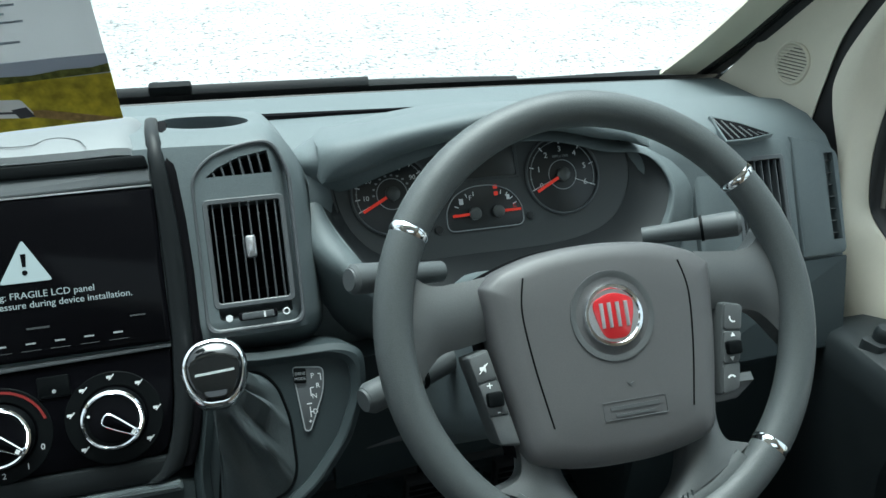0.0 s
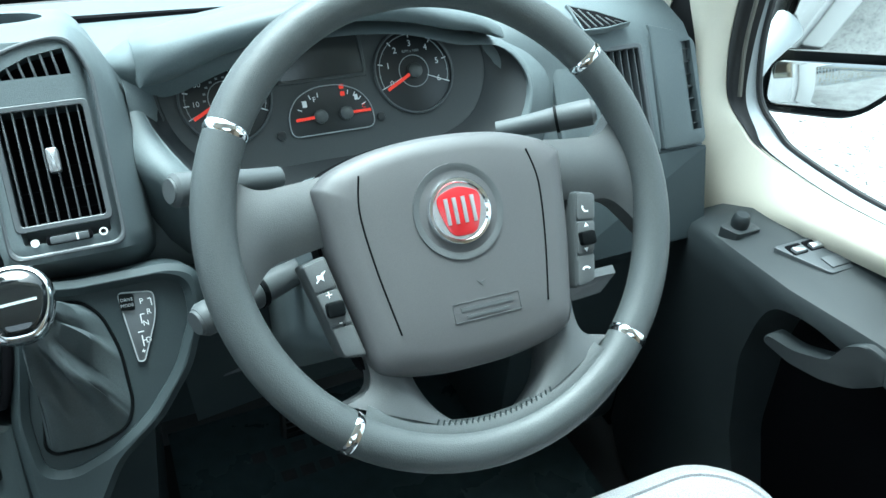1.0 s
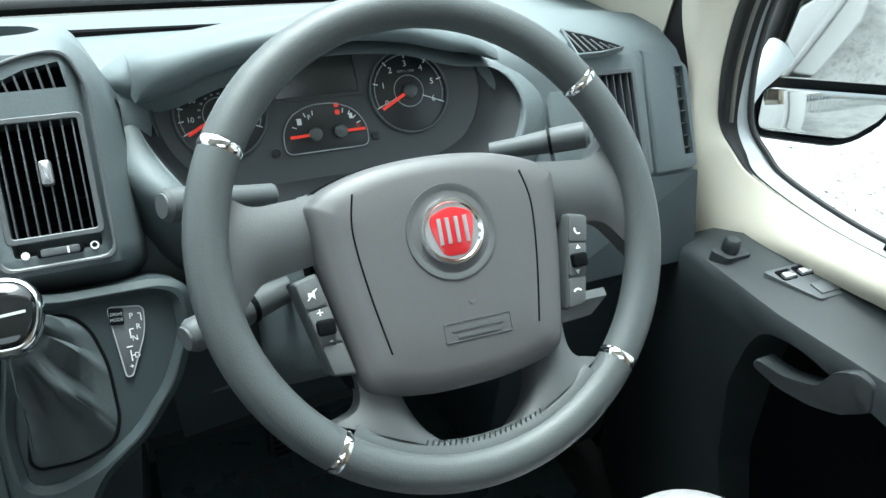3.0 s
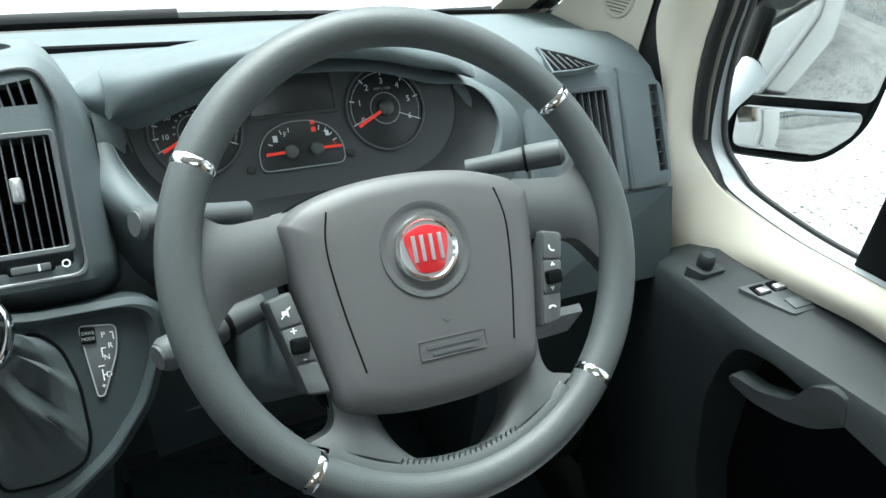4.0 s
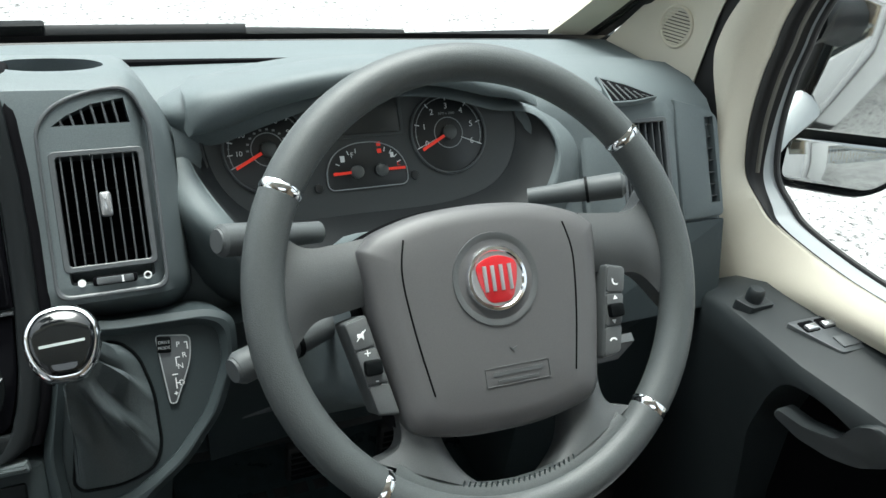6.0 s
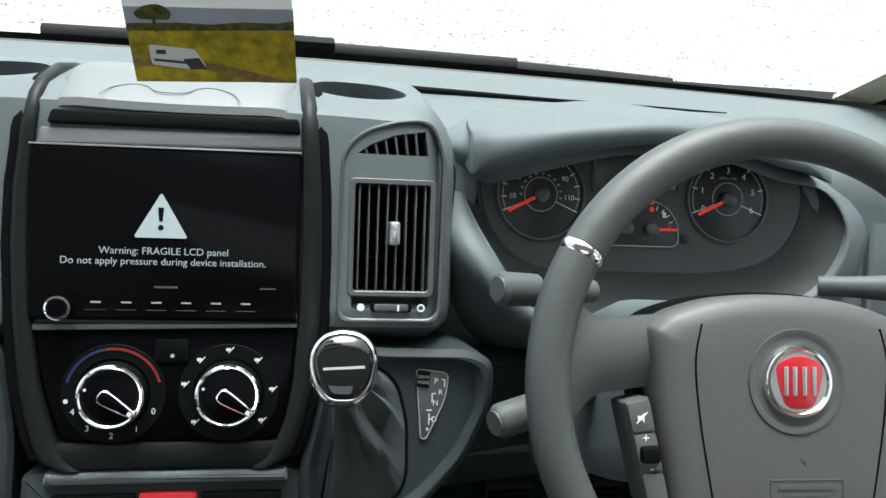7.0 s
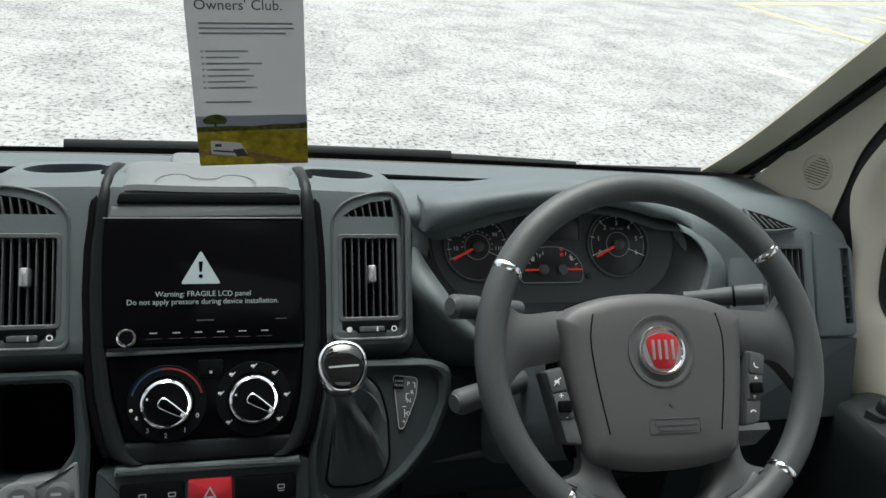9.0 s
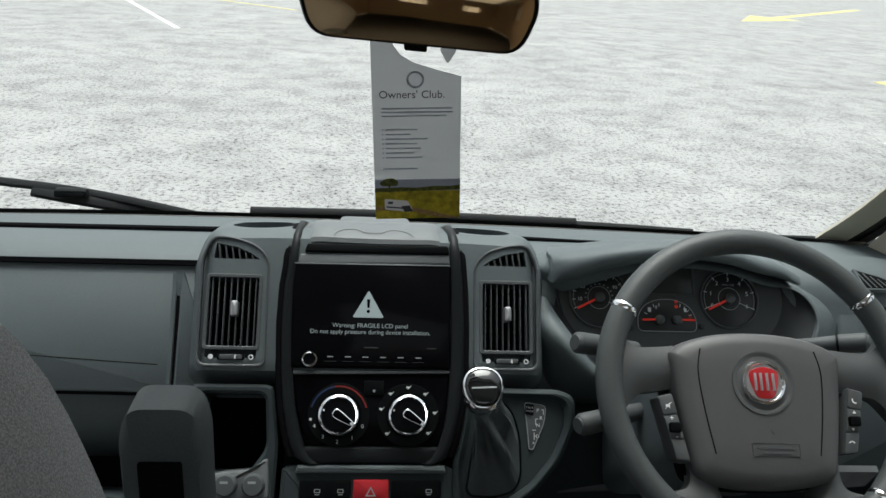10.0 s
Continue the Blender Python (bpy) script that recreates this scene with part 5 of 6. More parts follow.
boot_out = rounded([(0.131, -0.098), (0.138, -0.107), (0.172, -0.109), (0.2, -0.1), (0.209, -0.08), (0.208, -0.03), (0.199, 0.004), (0.184, 0.020), (0.165, 0.022), (0.148, 0.0)], 0.012)
part("boot_frame", hoop(boot_out, inset(boot_out, 0.0025), 0.0, 0.0042, 0.001), BLACK, sel, m=CP)

lever = thing("gear_lever", "leather-booted gear lever with a chrome and black knob", "gear lever", tuple(CP @ Vector((0.165, -0.05, 0.0))))
KP = Vector((0.092, 0.512, 1.372))          # knob middle
base_c = CP @ Vector((0.17, -0.05, 0.002))
rows = []
for i in range(15):
    t = i / 14
    ring = [CP @ Vector((u, v, 0.003)) for u, v in inset(boot_out, 0.003)]
    c0 = sum(ring, Vector()) / len(ring)
    out = []
    for j, p in enumerate(ring):
        d = p - c0
        tgt = KP + Vector((0.004, 0.012, -0.030)) + d.normalized() * 0.0155
        k = t ** 0.5
        q = p.lerp(tgt, k)
        fold = (0.010 * math.sin(math.pi * min(1, t * 1.15)) ** 0.8 if t < 0.86 else 0.0) * math.sin(6 * math.atan2(d.z, d.x) + 1.6 * t) * (0.7 + 0.3 * math.sin(2.3 * j))
        crease = math.sin(6 * math.atan2(d.z, d.x) + 1.6 * t + 0.8) * math.sin(math.pi * min(1, t * 1.05)) ** 0.7
        q = q + CP.to_3x3() @ Vector((0, 0, 0.009 * crease))
        out.append(q + d.normalized() * fold + Vector((0, -0.008, 0.002)) * math.sin(math.pi * t))
    rows.append(out)
part("boot", rings_mesh(rows, False, True), BOOT, lever, "creased black leather boot", sharp=80)
part("collar", tube([KP + Vector((0, 0.008, -0.030)), KP + Vector((0, 0.004, -0.02))], 0.0135, 20), CHROME, lever)
kn = Matrix.Translation(KP) @ plane_of(52, 0, 0, 0).to_3x3().to_4x4()
knob_o = [(p.x, p.y) for p in smooth_line([(0.0, 0.031, 0), (0.018, 0.026, 0), (0.0275, 0.010, 0), (0.025, -0.012, 0), (0.014, -0.028, 0), (0, -0.031, 0), (-0.014, -0.028, 0), (-0.025, -0.012, 0), (-0.0275, 0.010, 0), (-0.018, 0.026, 0)], 4, True)]
kb = part("knob", dome(knob_o, [(0.5, -0.024), (0.8, -0.018), (0.95, -0.008), (1.0, 0.002), (0.97, 0.009), (0.90, 0.013), (0.82, 0.0135)], (0, 0)), CHROME, lever, "chrome-rimmed knob", m=kn, sharp=70)
part("knob_cap", dome(knob_o, [(0.84, 0.010), (0.83, 0.0145), (0.7, 0.0165), (0.4, 0.018), (0.05, 0.0185)], (0, 0)), GLOSS_CAP, kb, "gloss black cap", m=kn, sharp=70)
bar("knob_mark", -0.016, -0.003, 0.016, -0.0015, 0.0022, kn, 0.0182, GREY_INK, kb)

sp = rounded([(0.213, 0.019), (0.2185, -0.045), (0.2245, -0.0455), (0.2415, -0.008), (0.2435, 0.0145)], [0.006, 0.006, 0.006, 0.01, 0.006])
spp = thing("selector_display", "grey drive mode panel with lettered gear positions", "switch panel", tuple(CP @ Vector((0.22, -0.04, 0.003))))
part("panel", slab(sp, 0.0, 0.004, 0.001), SATIN, spp, m=CP)
part("outline", hoop(sp, inset(sp, 0.0011), 0.003, 0.0046, 0.0002), GREY_INK, spp, m=CP)
bt = part("mode_button", slab(rounded([(0.2135, 0.0025), (0.2255, 0.001), (0.2265, 0.0155), (0.2145, 0.0175)], 0.002), 0.003, 0.0062, 0.001), BLACK, spp, m=CP)
words("button_text", "DRIVE", 0.0038, CP, 0.2202, 0.0112, 0.0062, GREY_INK, bt, turn=-4)
words("button_text", "MODE", 0.0038, CP, 0.2198, 0.0063, 0.0062, GREY_INK, bt, turn=-4)
for s, u, v in (("P", 0.2325, 0.0072), ("R", 0.2368, -0.003), ("N", 0.2325, -0.0125), ("D", 0.2318, -0.0275), ("+", 0.2258, -0.0365)):
    words("gear_letter", s, 0.0068, CP, u - 0.0008, v, 0.0043, WHITE_INK, spp)
for a in ((0.237, 0.0085, 0.2395, 0.0085), (0.2395, 0.0085, 0.2395, 0.002), (0.2285, -0.004, 0.232, -0.004), (0.2285, -0.004, 0.2285, -0.012), (0.2262, -0.022, 0.2262, -0.032), (0.2235, -0.019, 0.2285, -0.019), (0.2262, -0.027, 0.229, -0.027)):
    bar("guide_line", *a, 0.0009, CP, 0.0043, WHITE_INK, spp)

# lower stack below the console frame
low = thing("lower_stack", "lower console with a switch row below the heater, darkened for shade", "console", tuple(CON @ Vector((0, -0.3, -0.02))))
st = rounded([(-0.125, -0.32), (0.118, -0.32), (0.114, -0.07), (0.104, -0.0655), (-0.096, -0.0655), (-0.112, -0.07)], 0.004)
# panel coloured darker to stand for the shade below the heater
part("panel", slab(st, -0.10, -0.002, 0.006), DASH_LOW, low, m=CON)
part("step", slab(rounded([(-0.094, -0.076), (0.104, -0.076), (0.102, -0.0655), (-0.092, -0.0655)], 0.003), -0.01, 0.006, 0.004), DASH, low, m=CON)
hz = part("hazard_switch", slab(rect(-0.018, -0.112, 0.0285, -0.084, 0.002), -0.004, 0.004, 0.0015), HAZ, low, "red hazard warning switch", m=CON)
tri = [(-0.002, -0.105), (0.012, -0.105), (0.005, -0.0925)]
part("triangle_mark", hoop(tri, inset(tri, 0.0015), 0.004, 0.0044, 0), GREY_INK, hz, m=CON)
for u0, u1 in ((-0.088, -0.021), (0.0315, 0.098)):
    sw = part("switch", slab(rect(u0, -0.112, u1, -0.085, 0.003), -0.004, 0.002, 0.0015), BLACK, low, m=CON)
    for k in ((0.35, 0.8) if u0 < 0 else (0.75,)):
        uc = u0 + (u1 - u0) * k
        part("switch_mark", hoop(rect(uc - 0.004, -0.101, uc + 0.004, -0.096, 0.001), rect(uc - 0.003, -0.1, uc + 0.003, -0.097, 0.001), 0.002, 0.0024, 0), GREY_INK, sw, m=CON)
        bar("switch_mark", uc - 0.003, -0.103, uc + 0.003, -0.103, 0.001, CON, 0.002, GREY_INK, sw)

# open cubby beside the console, with two cylindrical sockets in its foot
cub = thing("storage_cubby", "open storage cubby beside the console, blackened for shade", "cubby", tuple(CON @ Vector((-0.18, -0.1, 0))))
co = rounded([(-0.238, -0.20), (-0.125, -0.20), (-0.118, -0.04), (-0.128, 0.038), (-0.238, 0.038)], 0.012)
ci = rounded([(-0.225, -0.076), (-0.155, -0.076), (-0.133, -0.045), (-0.138, 0.026), (-0.225, 0.026)], 0.012)
part("surround", hoop(co, ci, -0.10, -0.004, 0.004), DASH_LOW, cub, m=CON)
# back of the cubby, its shade put into the colour
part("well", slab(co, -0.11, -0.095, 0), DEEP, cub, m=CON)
tray = part("socket_tray", slab(rounded([(-0.224, -0.11), (-0.126, -0.11), (-0.13, -0.055), (-0.15, -0.072), (-0.2, -0.0765)], 0.008), -0.06, 0.002, 0.004), HOOD_LID, cub, m=CON)
for u in (-0.181, -0.146):
    so = part("socket", lathe([(0.0145, -0.01), (0.0145, 0.012), (0.012, 0.016), (0.001, 0.0165)], 24), SATIN, cub, "round capped power socket", m=CON @ Matrix.Translation((u, -0.091, 0)))
    bar("socket_mark", u - 0.006, -0.087, u + 0.004, -0.087, 0.003, CON, 0.0165, GREY_INK, so)

# passenger side: glovebox lid, its upper shelf line, and the open shelf below
SD = SIDE
glove = thing("glovebox", "smooth dark grey glovebox lid on the passenger side", "glovebox", tuple(SD @ Vector((-0.66, -0.1, 0))))
gl = rounded([(-0.985, -0.088), (-0.339, -0.093), (-0.341, 0.0905), (-0.985, 0.086)], 0.008)
part("lid", slab(gl, -0.05, 0.014, 0.007), DASH, glove, m=SD)
# near-black slab showing round the lid as the shade of its gap
part("lid_gap_shade", slab(inset(gl, -0.0035), -0.05, 0.009, 0), DEEP, glove, m=SD)
# black stroke painted as the shade line of the lid's crease
bar("crease", -0.97, -0.016, -0.36, -0.052, 0.0012, SD, 0.0139, BLACK, glove)
part("side_panel", slab(rounded([(-0.336, -0.098), (-0.262, -0.098), (-0.262, 0.085), (-0.336, 0.09)], 0.004), -0.05, 0.013, 0.004), DASH, glove, m=SD)
shelf = thing("lower_shelf", "open shelf below the glovebox, blackened for shade", "shelf", tuple(SD @ Vector((-0.66, -0.25, -0.1))))
# shelf back in the recess black, standing for the shade under the glovebox
part("back", slab(rect(-1.0, -0.26, -0.25, -0.09), -0.14, -0.13, 0), DEEP, shelf, m=SD)
part("floor_lip", slab(rounded([(-1.0, -0.30), (-0.28, -0.30), (-0.28, -0.235), (-1.0, -0.235)], 0.01), -0.13, 0.01, 0.008), DASH_LOW, shelf, m=SD)

# knee panel under the steering column, its shade put into the darker plastic
knee = thing("knee_panel", "plastic knee panel under the steering column, darkened for shade", "panel", (0.5, 0.7, 0.9))
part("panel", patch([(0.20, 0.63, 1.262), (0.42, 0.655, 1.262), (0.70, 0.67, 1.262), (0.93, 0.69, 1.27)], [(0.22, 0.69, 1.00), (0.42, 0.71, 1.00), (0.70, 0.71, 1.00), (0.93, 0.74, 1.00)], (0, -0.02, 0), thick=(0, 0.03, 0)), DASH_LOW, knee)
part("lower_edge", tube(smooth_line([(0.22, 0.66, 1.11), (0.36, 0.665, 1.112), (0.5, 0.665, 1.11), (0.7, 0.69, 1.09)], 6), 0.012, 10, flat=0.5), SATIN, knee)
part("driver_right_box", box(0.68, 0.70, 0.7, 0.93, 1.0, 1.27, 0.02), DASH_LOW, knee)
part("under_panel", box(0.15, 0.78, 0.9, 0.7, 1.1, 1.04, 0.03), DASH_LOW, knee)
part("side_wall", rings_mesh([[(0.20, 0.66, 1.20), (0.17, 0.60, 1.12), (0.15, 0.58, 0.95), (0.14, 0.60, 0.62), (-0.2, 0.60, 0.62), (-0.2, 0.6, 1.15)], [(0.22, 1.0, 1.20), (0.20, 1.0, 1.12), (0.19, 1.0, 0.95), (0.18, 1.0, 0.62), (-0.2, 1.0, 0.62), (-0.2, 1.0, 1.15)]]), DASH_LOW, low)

# pedals, mat
mt = thing("floor_mat_cover", "dark protective plastic film over the driver's footwell", "floor mat", (0.45, 0.8, FLOOR_Z))
part("film", patch([(0.17, 0.35, 0.635), (0.45, 0.35, 0.628), (0.85, 0.35, 0.635)], [(0.19, 0.99, 0.66), (0.45, 1.0, 0.65), (0.85, 1.0, 0.66)], (0, 0, 0.008), thick=(0, 0, -0.004)), MAT, mt)
FM = Matrix.Translation((0.5, 0.86, 0.6545)) @ Matrix.Rotation(radians(180), 4, "Z")
for k, (u0, u1) in enumerate(((-0.14, 0.16), (-0.12, 0.2))):
    for j in range(9):
        a = u0 + (u1 - u0) * j / 9
        bar("print_bar", a, 0.03 - k * 0.055, a + 0.024, 0.03 - k * 0.055, 0.022, FM, 0.0, CARPET, mt)
for x in (0.40, 0.56):
    pd = thing("pedal", "black ribbed rubber foot pedal", "pedal", (x, 0.86, 0.75), group="foot pedals")
    part("pad", box(x - 0.04, 0.85, 0.72, x + 0.04, 0.87, 0.80, 0.006), RUBBER, pd)
    part("arm", tube([(x, 0.87, 0.76), (x, 0.93, 0.85), (x, 0.95, 0.95)], 0.01, 8), BLACK, pd)
    for k in range(5):
        part("rib", box(x - 0.034, 0.846, 0.728 + k * 0.014, x + 0.034, 0.851, 0.733 + k * 0.014), BLACK, pd)


# ---- driver's door and pillar ----
door = thing("driver_door", "driver's door with beige upper trim and dark armrest", "door", (1.0, 0.3, 0.62))
win = [(1.0, 0.58, 2.0), (1.0, 0.69, 1.75), (1.0, 0.752, 1.56), (1.0, 0.761, 1.485), (1.0, 0.763, 1.44), (1.0, 0.756, 1.375), (1.0, 0.733, 1.311), (1.0, 0.688, 1.283), (1.0, 0.643, 1.269), (1.0, 0.526, 1.268), (1.0, 0.412, 1.28), (1.0, 0.33, 1.288), (1.0, 0.0, 1.31), (1.0, -0.32, 1.32)]
inn = [(0.955, 0.55, 2.0), (0.955, 0.69, 1.75), (0.955, 0.79, 1.56), (0.955, 0.815, 1.485), (0.955, 0.806, 1.44), (0.954, 0.765, 1.375), (0.953, 0.737, 1.30), (0.955, 0.715, 1.20), (0.955, 0.66, 1.165), (0.958, 0.55, 1.215), (0.975, 0.43, 1.233), (0.985, 0.33, 1.24), (0.985, 0.0, 1.25), (0.985, -0.32, 1.26)]
part("upper_trim", patch(inn, win, (-0.014, -0.006, 0.004), n=10, k=8, thick=(0.03, 0.004, -0.004)), BEIGE, door, "beige upper door trim")
# the reveal: a broad dark rubber seal at the upright, running out along the sill, then the pale painted frame
fr_0 = [Vector(p) + Vector((0.006, -0.001, 0.0)) for p in win]
fr_b = [Vector(p) + Vector((0.045, -0.024, 0.004)) for p in win]
SEAL_K = (0.80, 0.80, 0.80, 0.80, 0.78, 0.72, 0.55, 0.34, 0.16, 0.10, 0.10, 0.10, 0.10, 0.10)
fr_m = [a.lerp(b, k) for a, b, k in zip(fr_0, fr_b, SEAL_K)]
part("window_seal", patch(fr_0, fr_m, (0.002, 0.004, -0.002), n=4, k=6, thick=(0.004, 0.006, -0.004)), RUBBER, door, "broad dark rubber window seal")
part("seal_rib", tube(smooth_line([a.lerp(b, 0.62) + Vector((-0.002, -0.003, 0.001)) for a, b in zip(fr_0[:7], fr_m[:7])], 6), 0.003, 8), BEIGE_DARK, door)
part("window_frame", patch(fr_m, fr_b, (0, 0, 0), n=3, k=6, thick=(0.003, 0.006, -0.003)), FRAME_GREY, door, "pale painted window surround")
part("glass_edge", tube(smooth_line([p + Vector((-0.003, -0.002, 0.001)) for p in fr_b], 6), 0.0045, 8), RUBBER, door)
part("divider_post", box(1.022, 0.34, 1.25, 1.05, 0.445, 2.0, 0.006), BLACK, door, "black upright window divider")
pane = part("window_pane", rings_mesh([[(1.045, 0.80, 1.24), (1.045, 0.80, 2.0)], [(1.045, -0.32, 1.24), (1.045, -0.32, 2.0)]], False, False, loop=False), GLASS, door, "clear side window glass")
pane.visible_shadow = False
# armrest: a rounded ledge, and the panel below it
def arm_section(y, x_in, z):
    return [(1.02, y, z + 0.02), (0.97, y, z + 0.012), (x_in + 0.03, y, z + 0.006), (x_in + 0.008, y, z), (x_in, y, z - 0.012), (x_in + 0.002, y, z - 0.05), (x_in + 0.010, y, z - 0.14), (x_in + 0.035, y, z - 0.3), (x_in + 0.04, y, 0.64), (1.02, y, 0.64)]


secs = [(0.74, 0.925, 1.10), (0.69, 0.90, 1.14), (0.64, 0.880, 1.185), (0.59, 0.868, 1.208), (0.52, 0.864, 1.215), (0.44, 0.869, 1.216), (0.34, 0.890, 1.217), (0.25, 0.905, 1.219), (0.0, 0.925, 1.225), (-0.32, 0.93, 1.23)]
arm = part("lower_panel", rings_mesh([arm_section(*s) for s in secs]), DOOR, door, "dark grey armrest and lower door panel", sharp=60)
pk = [(0.46, 1.155), (0.445, 1.19), (0.40, 1.197), (0.24, 1.165), (0.18, 1.0), (0.20, 0.80), (0.40, 0.80), (0.455, 0.93), (0.47, 1.08)]
cut(arm, rings_mesh([[(0.80, y, z) for y, z in rounded(pk, 0.02)], [(0.965, y, z) for y, z in rounded(pk, 0.02)]]))
# black sheet that paints the shade inside the door pocket
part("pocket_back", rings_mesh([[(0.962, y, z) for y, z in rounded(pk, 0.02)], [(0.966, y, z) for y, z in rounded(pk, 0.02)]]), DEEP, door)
hd = [(0.436, 1.147), (0.40, 1.138), (0.36, 1.141), (0.33, 1.152), (0.303, 1.178), (0.312, 1.212), (0.335, 1.216), (0.352, 1.203), (0.362, 1.172), (0.40, 1.158), (0.434, 1.159)]
hp = rounded(hd, 0.008)
hx = lambda y: 0.857 + (0.44 - y) * 0.29  # noqa: E731
part("pull_handle", rings_mesh([[(hx(y) + o, 0.368 + (y - 0.368) * k, 1.155 + (z - 1.155) * k) for y, z in hp] for o, k in ((0.024, 1.0), (0.004, 1.0), (0.0, 0.985), (-0.002, 0.95))]), DOOR, door, "dark grey pull handle")
AM = Matrix.Translation((0.0, 0.0, 1.224)) @ Matrix.Rotation(radians(-6), 4, "Y")
kbz = part("mirror_switch_base", slab(rounded([(0.875, 0.565), (0.885, 0.54), (0.925, 0.54), (0.918, 0.575)], 0.006), -0.01, 0.098, 0.0015), DOOR, door, m=Matrix.Translation((0, 0, 1.128)))
part("mirror_knob", lathe([(0.011, 0.0), (0.0115, 0.008), (0.0105, 0.015), (0.008, 0.018), (0.001, 0.0185)], 20), DOOR, door, "round mirror adjusting knob", m=Matrix.Translation((0.90, 0.556, 1.226)))
swp = rounded([(0.905, 0.502), (0.936, 0.435), (0.985, 0.435), (0.998, 0.45), (0.972, 0.502)], 0.006)
sb = part("window_switch_panel", slab(swp, 1.20, 1.2285, 0.001), SATIN, door, "grey window switch panel")
for y0, y1, x0, x1 in ((0.478, 0.497, 0.918, 0.942), (0.478, 0.497, 0.946, 0.972)):
    part("switch_well", slab(rounded([(x0, y0), (x1, y0), (x1, y1), (x0, y1)], 0.003), 1.227, 1.2295, 0.0005), DEEP, sb)
    part("switch_key", slab(rounded([(x0 + 0.003, y0 + 0.001), (x1 - 0.003, y0 + 0.001), (x1 - 0.003, y1 - 0.008), (x0 + 0.003, y1 - 0.008)], 0.002), 1.228, 1.2335, 0.002), SILVER, sb, "bright edge of a window switch")
part("blank_key", slab(rounded([(0.944, 0.442), (0.982, 0.442), (0.986, 0.462), (0.944, 0.462)], 0.002), 1.227, 1.2305, 0.001), SATIN, sb)

# windscreen pillar on the driver's side
pil = thing("pillar_trim", "beige windscreen pillar trim with a round grille", "pillar", (1.0, 0.95, 1.4), kind="structure")
ed = [Vector((0.845, 1.075, 1.398)), Vector((0.868, 0.99, 1.492)), Vector((0.868, 0.83, 1.66)), Vector((0.860, 0.63, 1.87)), Vector((0.845, 0.36, 2.17))]
part("flange", patch(ed, [p + Vector((0.05, -0.012, -0.006)) for p in ed], (0, 0, 0.004), n=4, k=6, thick=(0.003, 0.006, 0.004)), BEIGE, pil)
e2 = [p + Vector((0.05, -0.01, -0.006)) for p in ed]
part("dark_channel", patch([p + Vector((0, 0.012, 0)) for p in e2], [p + Vector((0.035, 0.0, -0.012)) for p in e2], (0, 0.01, 0), n=4, k=6), RUBBER, pil)
part("channel_rib", tube(smooth_line([p + Vector((0.018, 0.004, -0.006)) for p in e2], 6), 0.004, 8), BLACK, pil)
e3 = [p + Vector((0.032, 0.002, -0.008)) for p in e2]
e3[0] = Vector((0.912, 1.06, 1.35))
rear = [Vector((0.958, 0.842, 1.33)), Vector((0.97, 0.849, 1.45)), Vector((0.97, 0.825, 1.565)), Vector((0.962, 0.69, 1.77)), Vector((0.93, 0.40, 2.12))]
PANEL_BULGE = Vector((0.014, 0.008, -0.003))
part("panel", patch(e3, rear, PANEL_BULGE, n=8, k=8, thick=(0.03, 0.02, 0)), BEIGE, pil)
part("door_gap", patch([p + Vector((0.006, 0.004, 0)) for p in rear], [p + Vector((0.022, -0.055, -0.012)) for p in rear], (0.004, 0, 0), n=3, k=6, thick=(0.01, 0.005, 0)), RUBBER, pil, "dark gap before the door")
part("dark_foot", patch([(0.93, 1.06, 1.36), (0.96, 0.86, 1.35), (0.985, 0.80, 1.30)], [(0.93, 1.06, 1.2), (0.98, 0.86, 1.1), (0.99, 0.80, 1.0)], (0, 0, 0)), BLACK, pil)


def grille(centre, normal, r):
    z = Vector(normal).normalized()
    x = Vector((0, 1, 0)).cross(z).normalized() if abs(z.y) < 0.9 else Vector((1, 0, 0))
    x = (Vector((-0.5, -0.8, 0.1)) - z * z.dot(Vector((-0.5, -0.8, 0.1)))).normalized()
    y = z.cross(x)
    m = Matrix(((x.x, y.x, z.x, centre[0]), (x.y, y.y, z.y, centre[1]), (x.z, y.z, z.z, centre[2]), (0, 0, 0, 1)))
    part("grille_back", slab(circle(0, 0, r, 36), -0.006, 0.001, 0), BEIGE_DARK, pil, m=m)
    g = part("grille_rim", hoop(circle(0, 0, r * 1.08, 36), circle(0, 0, r * 0.92, 36), -0.006, 0.006, 0.002), BEIGE, pil, m=m)
    for i in range(11):
        v = -r * 0.84 + i * r * 0.168
        h = math.sqrt(max(0, r * r * 0.88 - v * v))
        part("grille_slat", slab(rect(-h, v - r * 0.05, h, v + r * 0.05), 0.0, 0.004, 0.001), BEIGE, g, m=m)


_mid = [p.lerp(q, 0.5) + PANEL_BULGE for p, q in zip(smooth_line(e3, 8), smooth_line(rear, 8))]
_side = [q - p for p, q in zip(smooth_line(e3, 8), smooth_line(rear, 8))]
_g = min(range(len(_mid)), key=lambda k: abs(_mid[k].z - 1.468))
_nor = (_mid[_g + 1] - _mid[_g - 1]).cross(_side[_g]).normalized()
_nor = _nor if _nor.x < 0 else -_nor
grille(tuple(_mid[_g] + _nor * 0.001), tuple(_nor), 0.030)

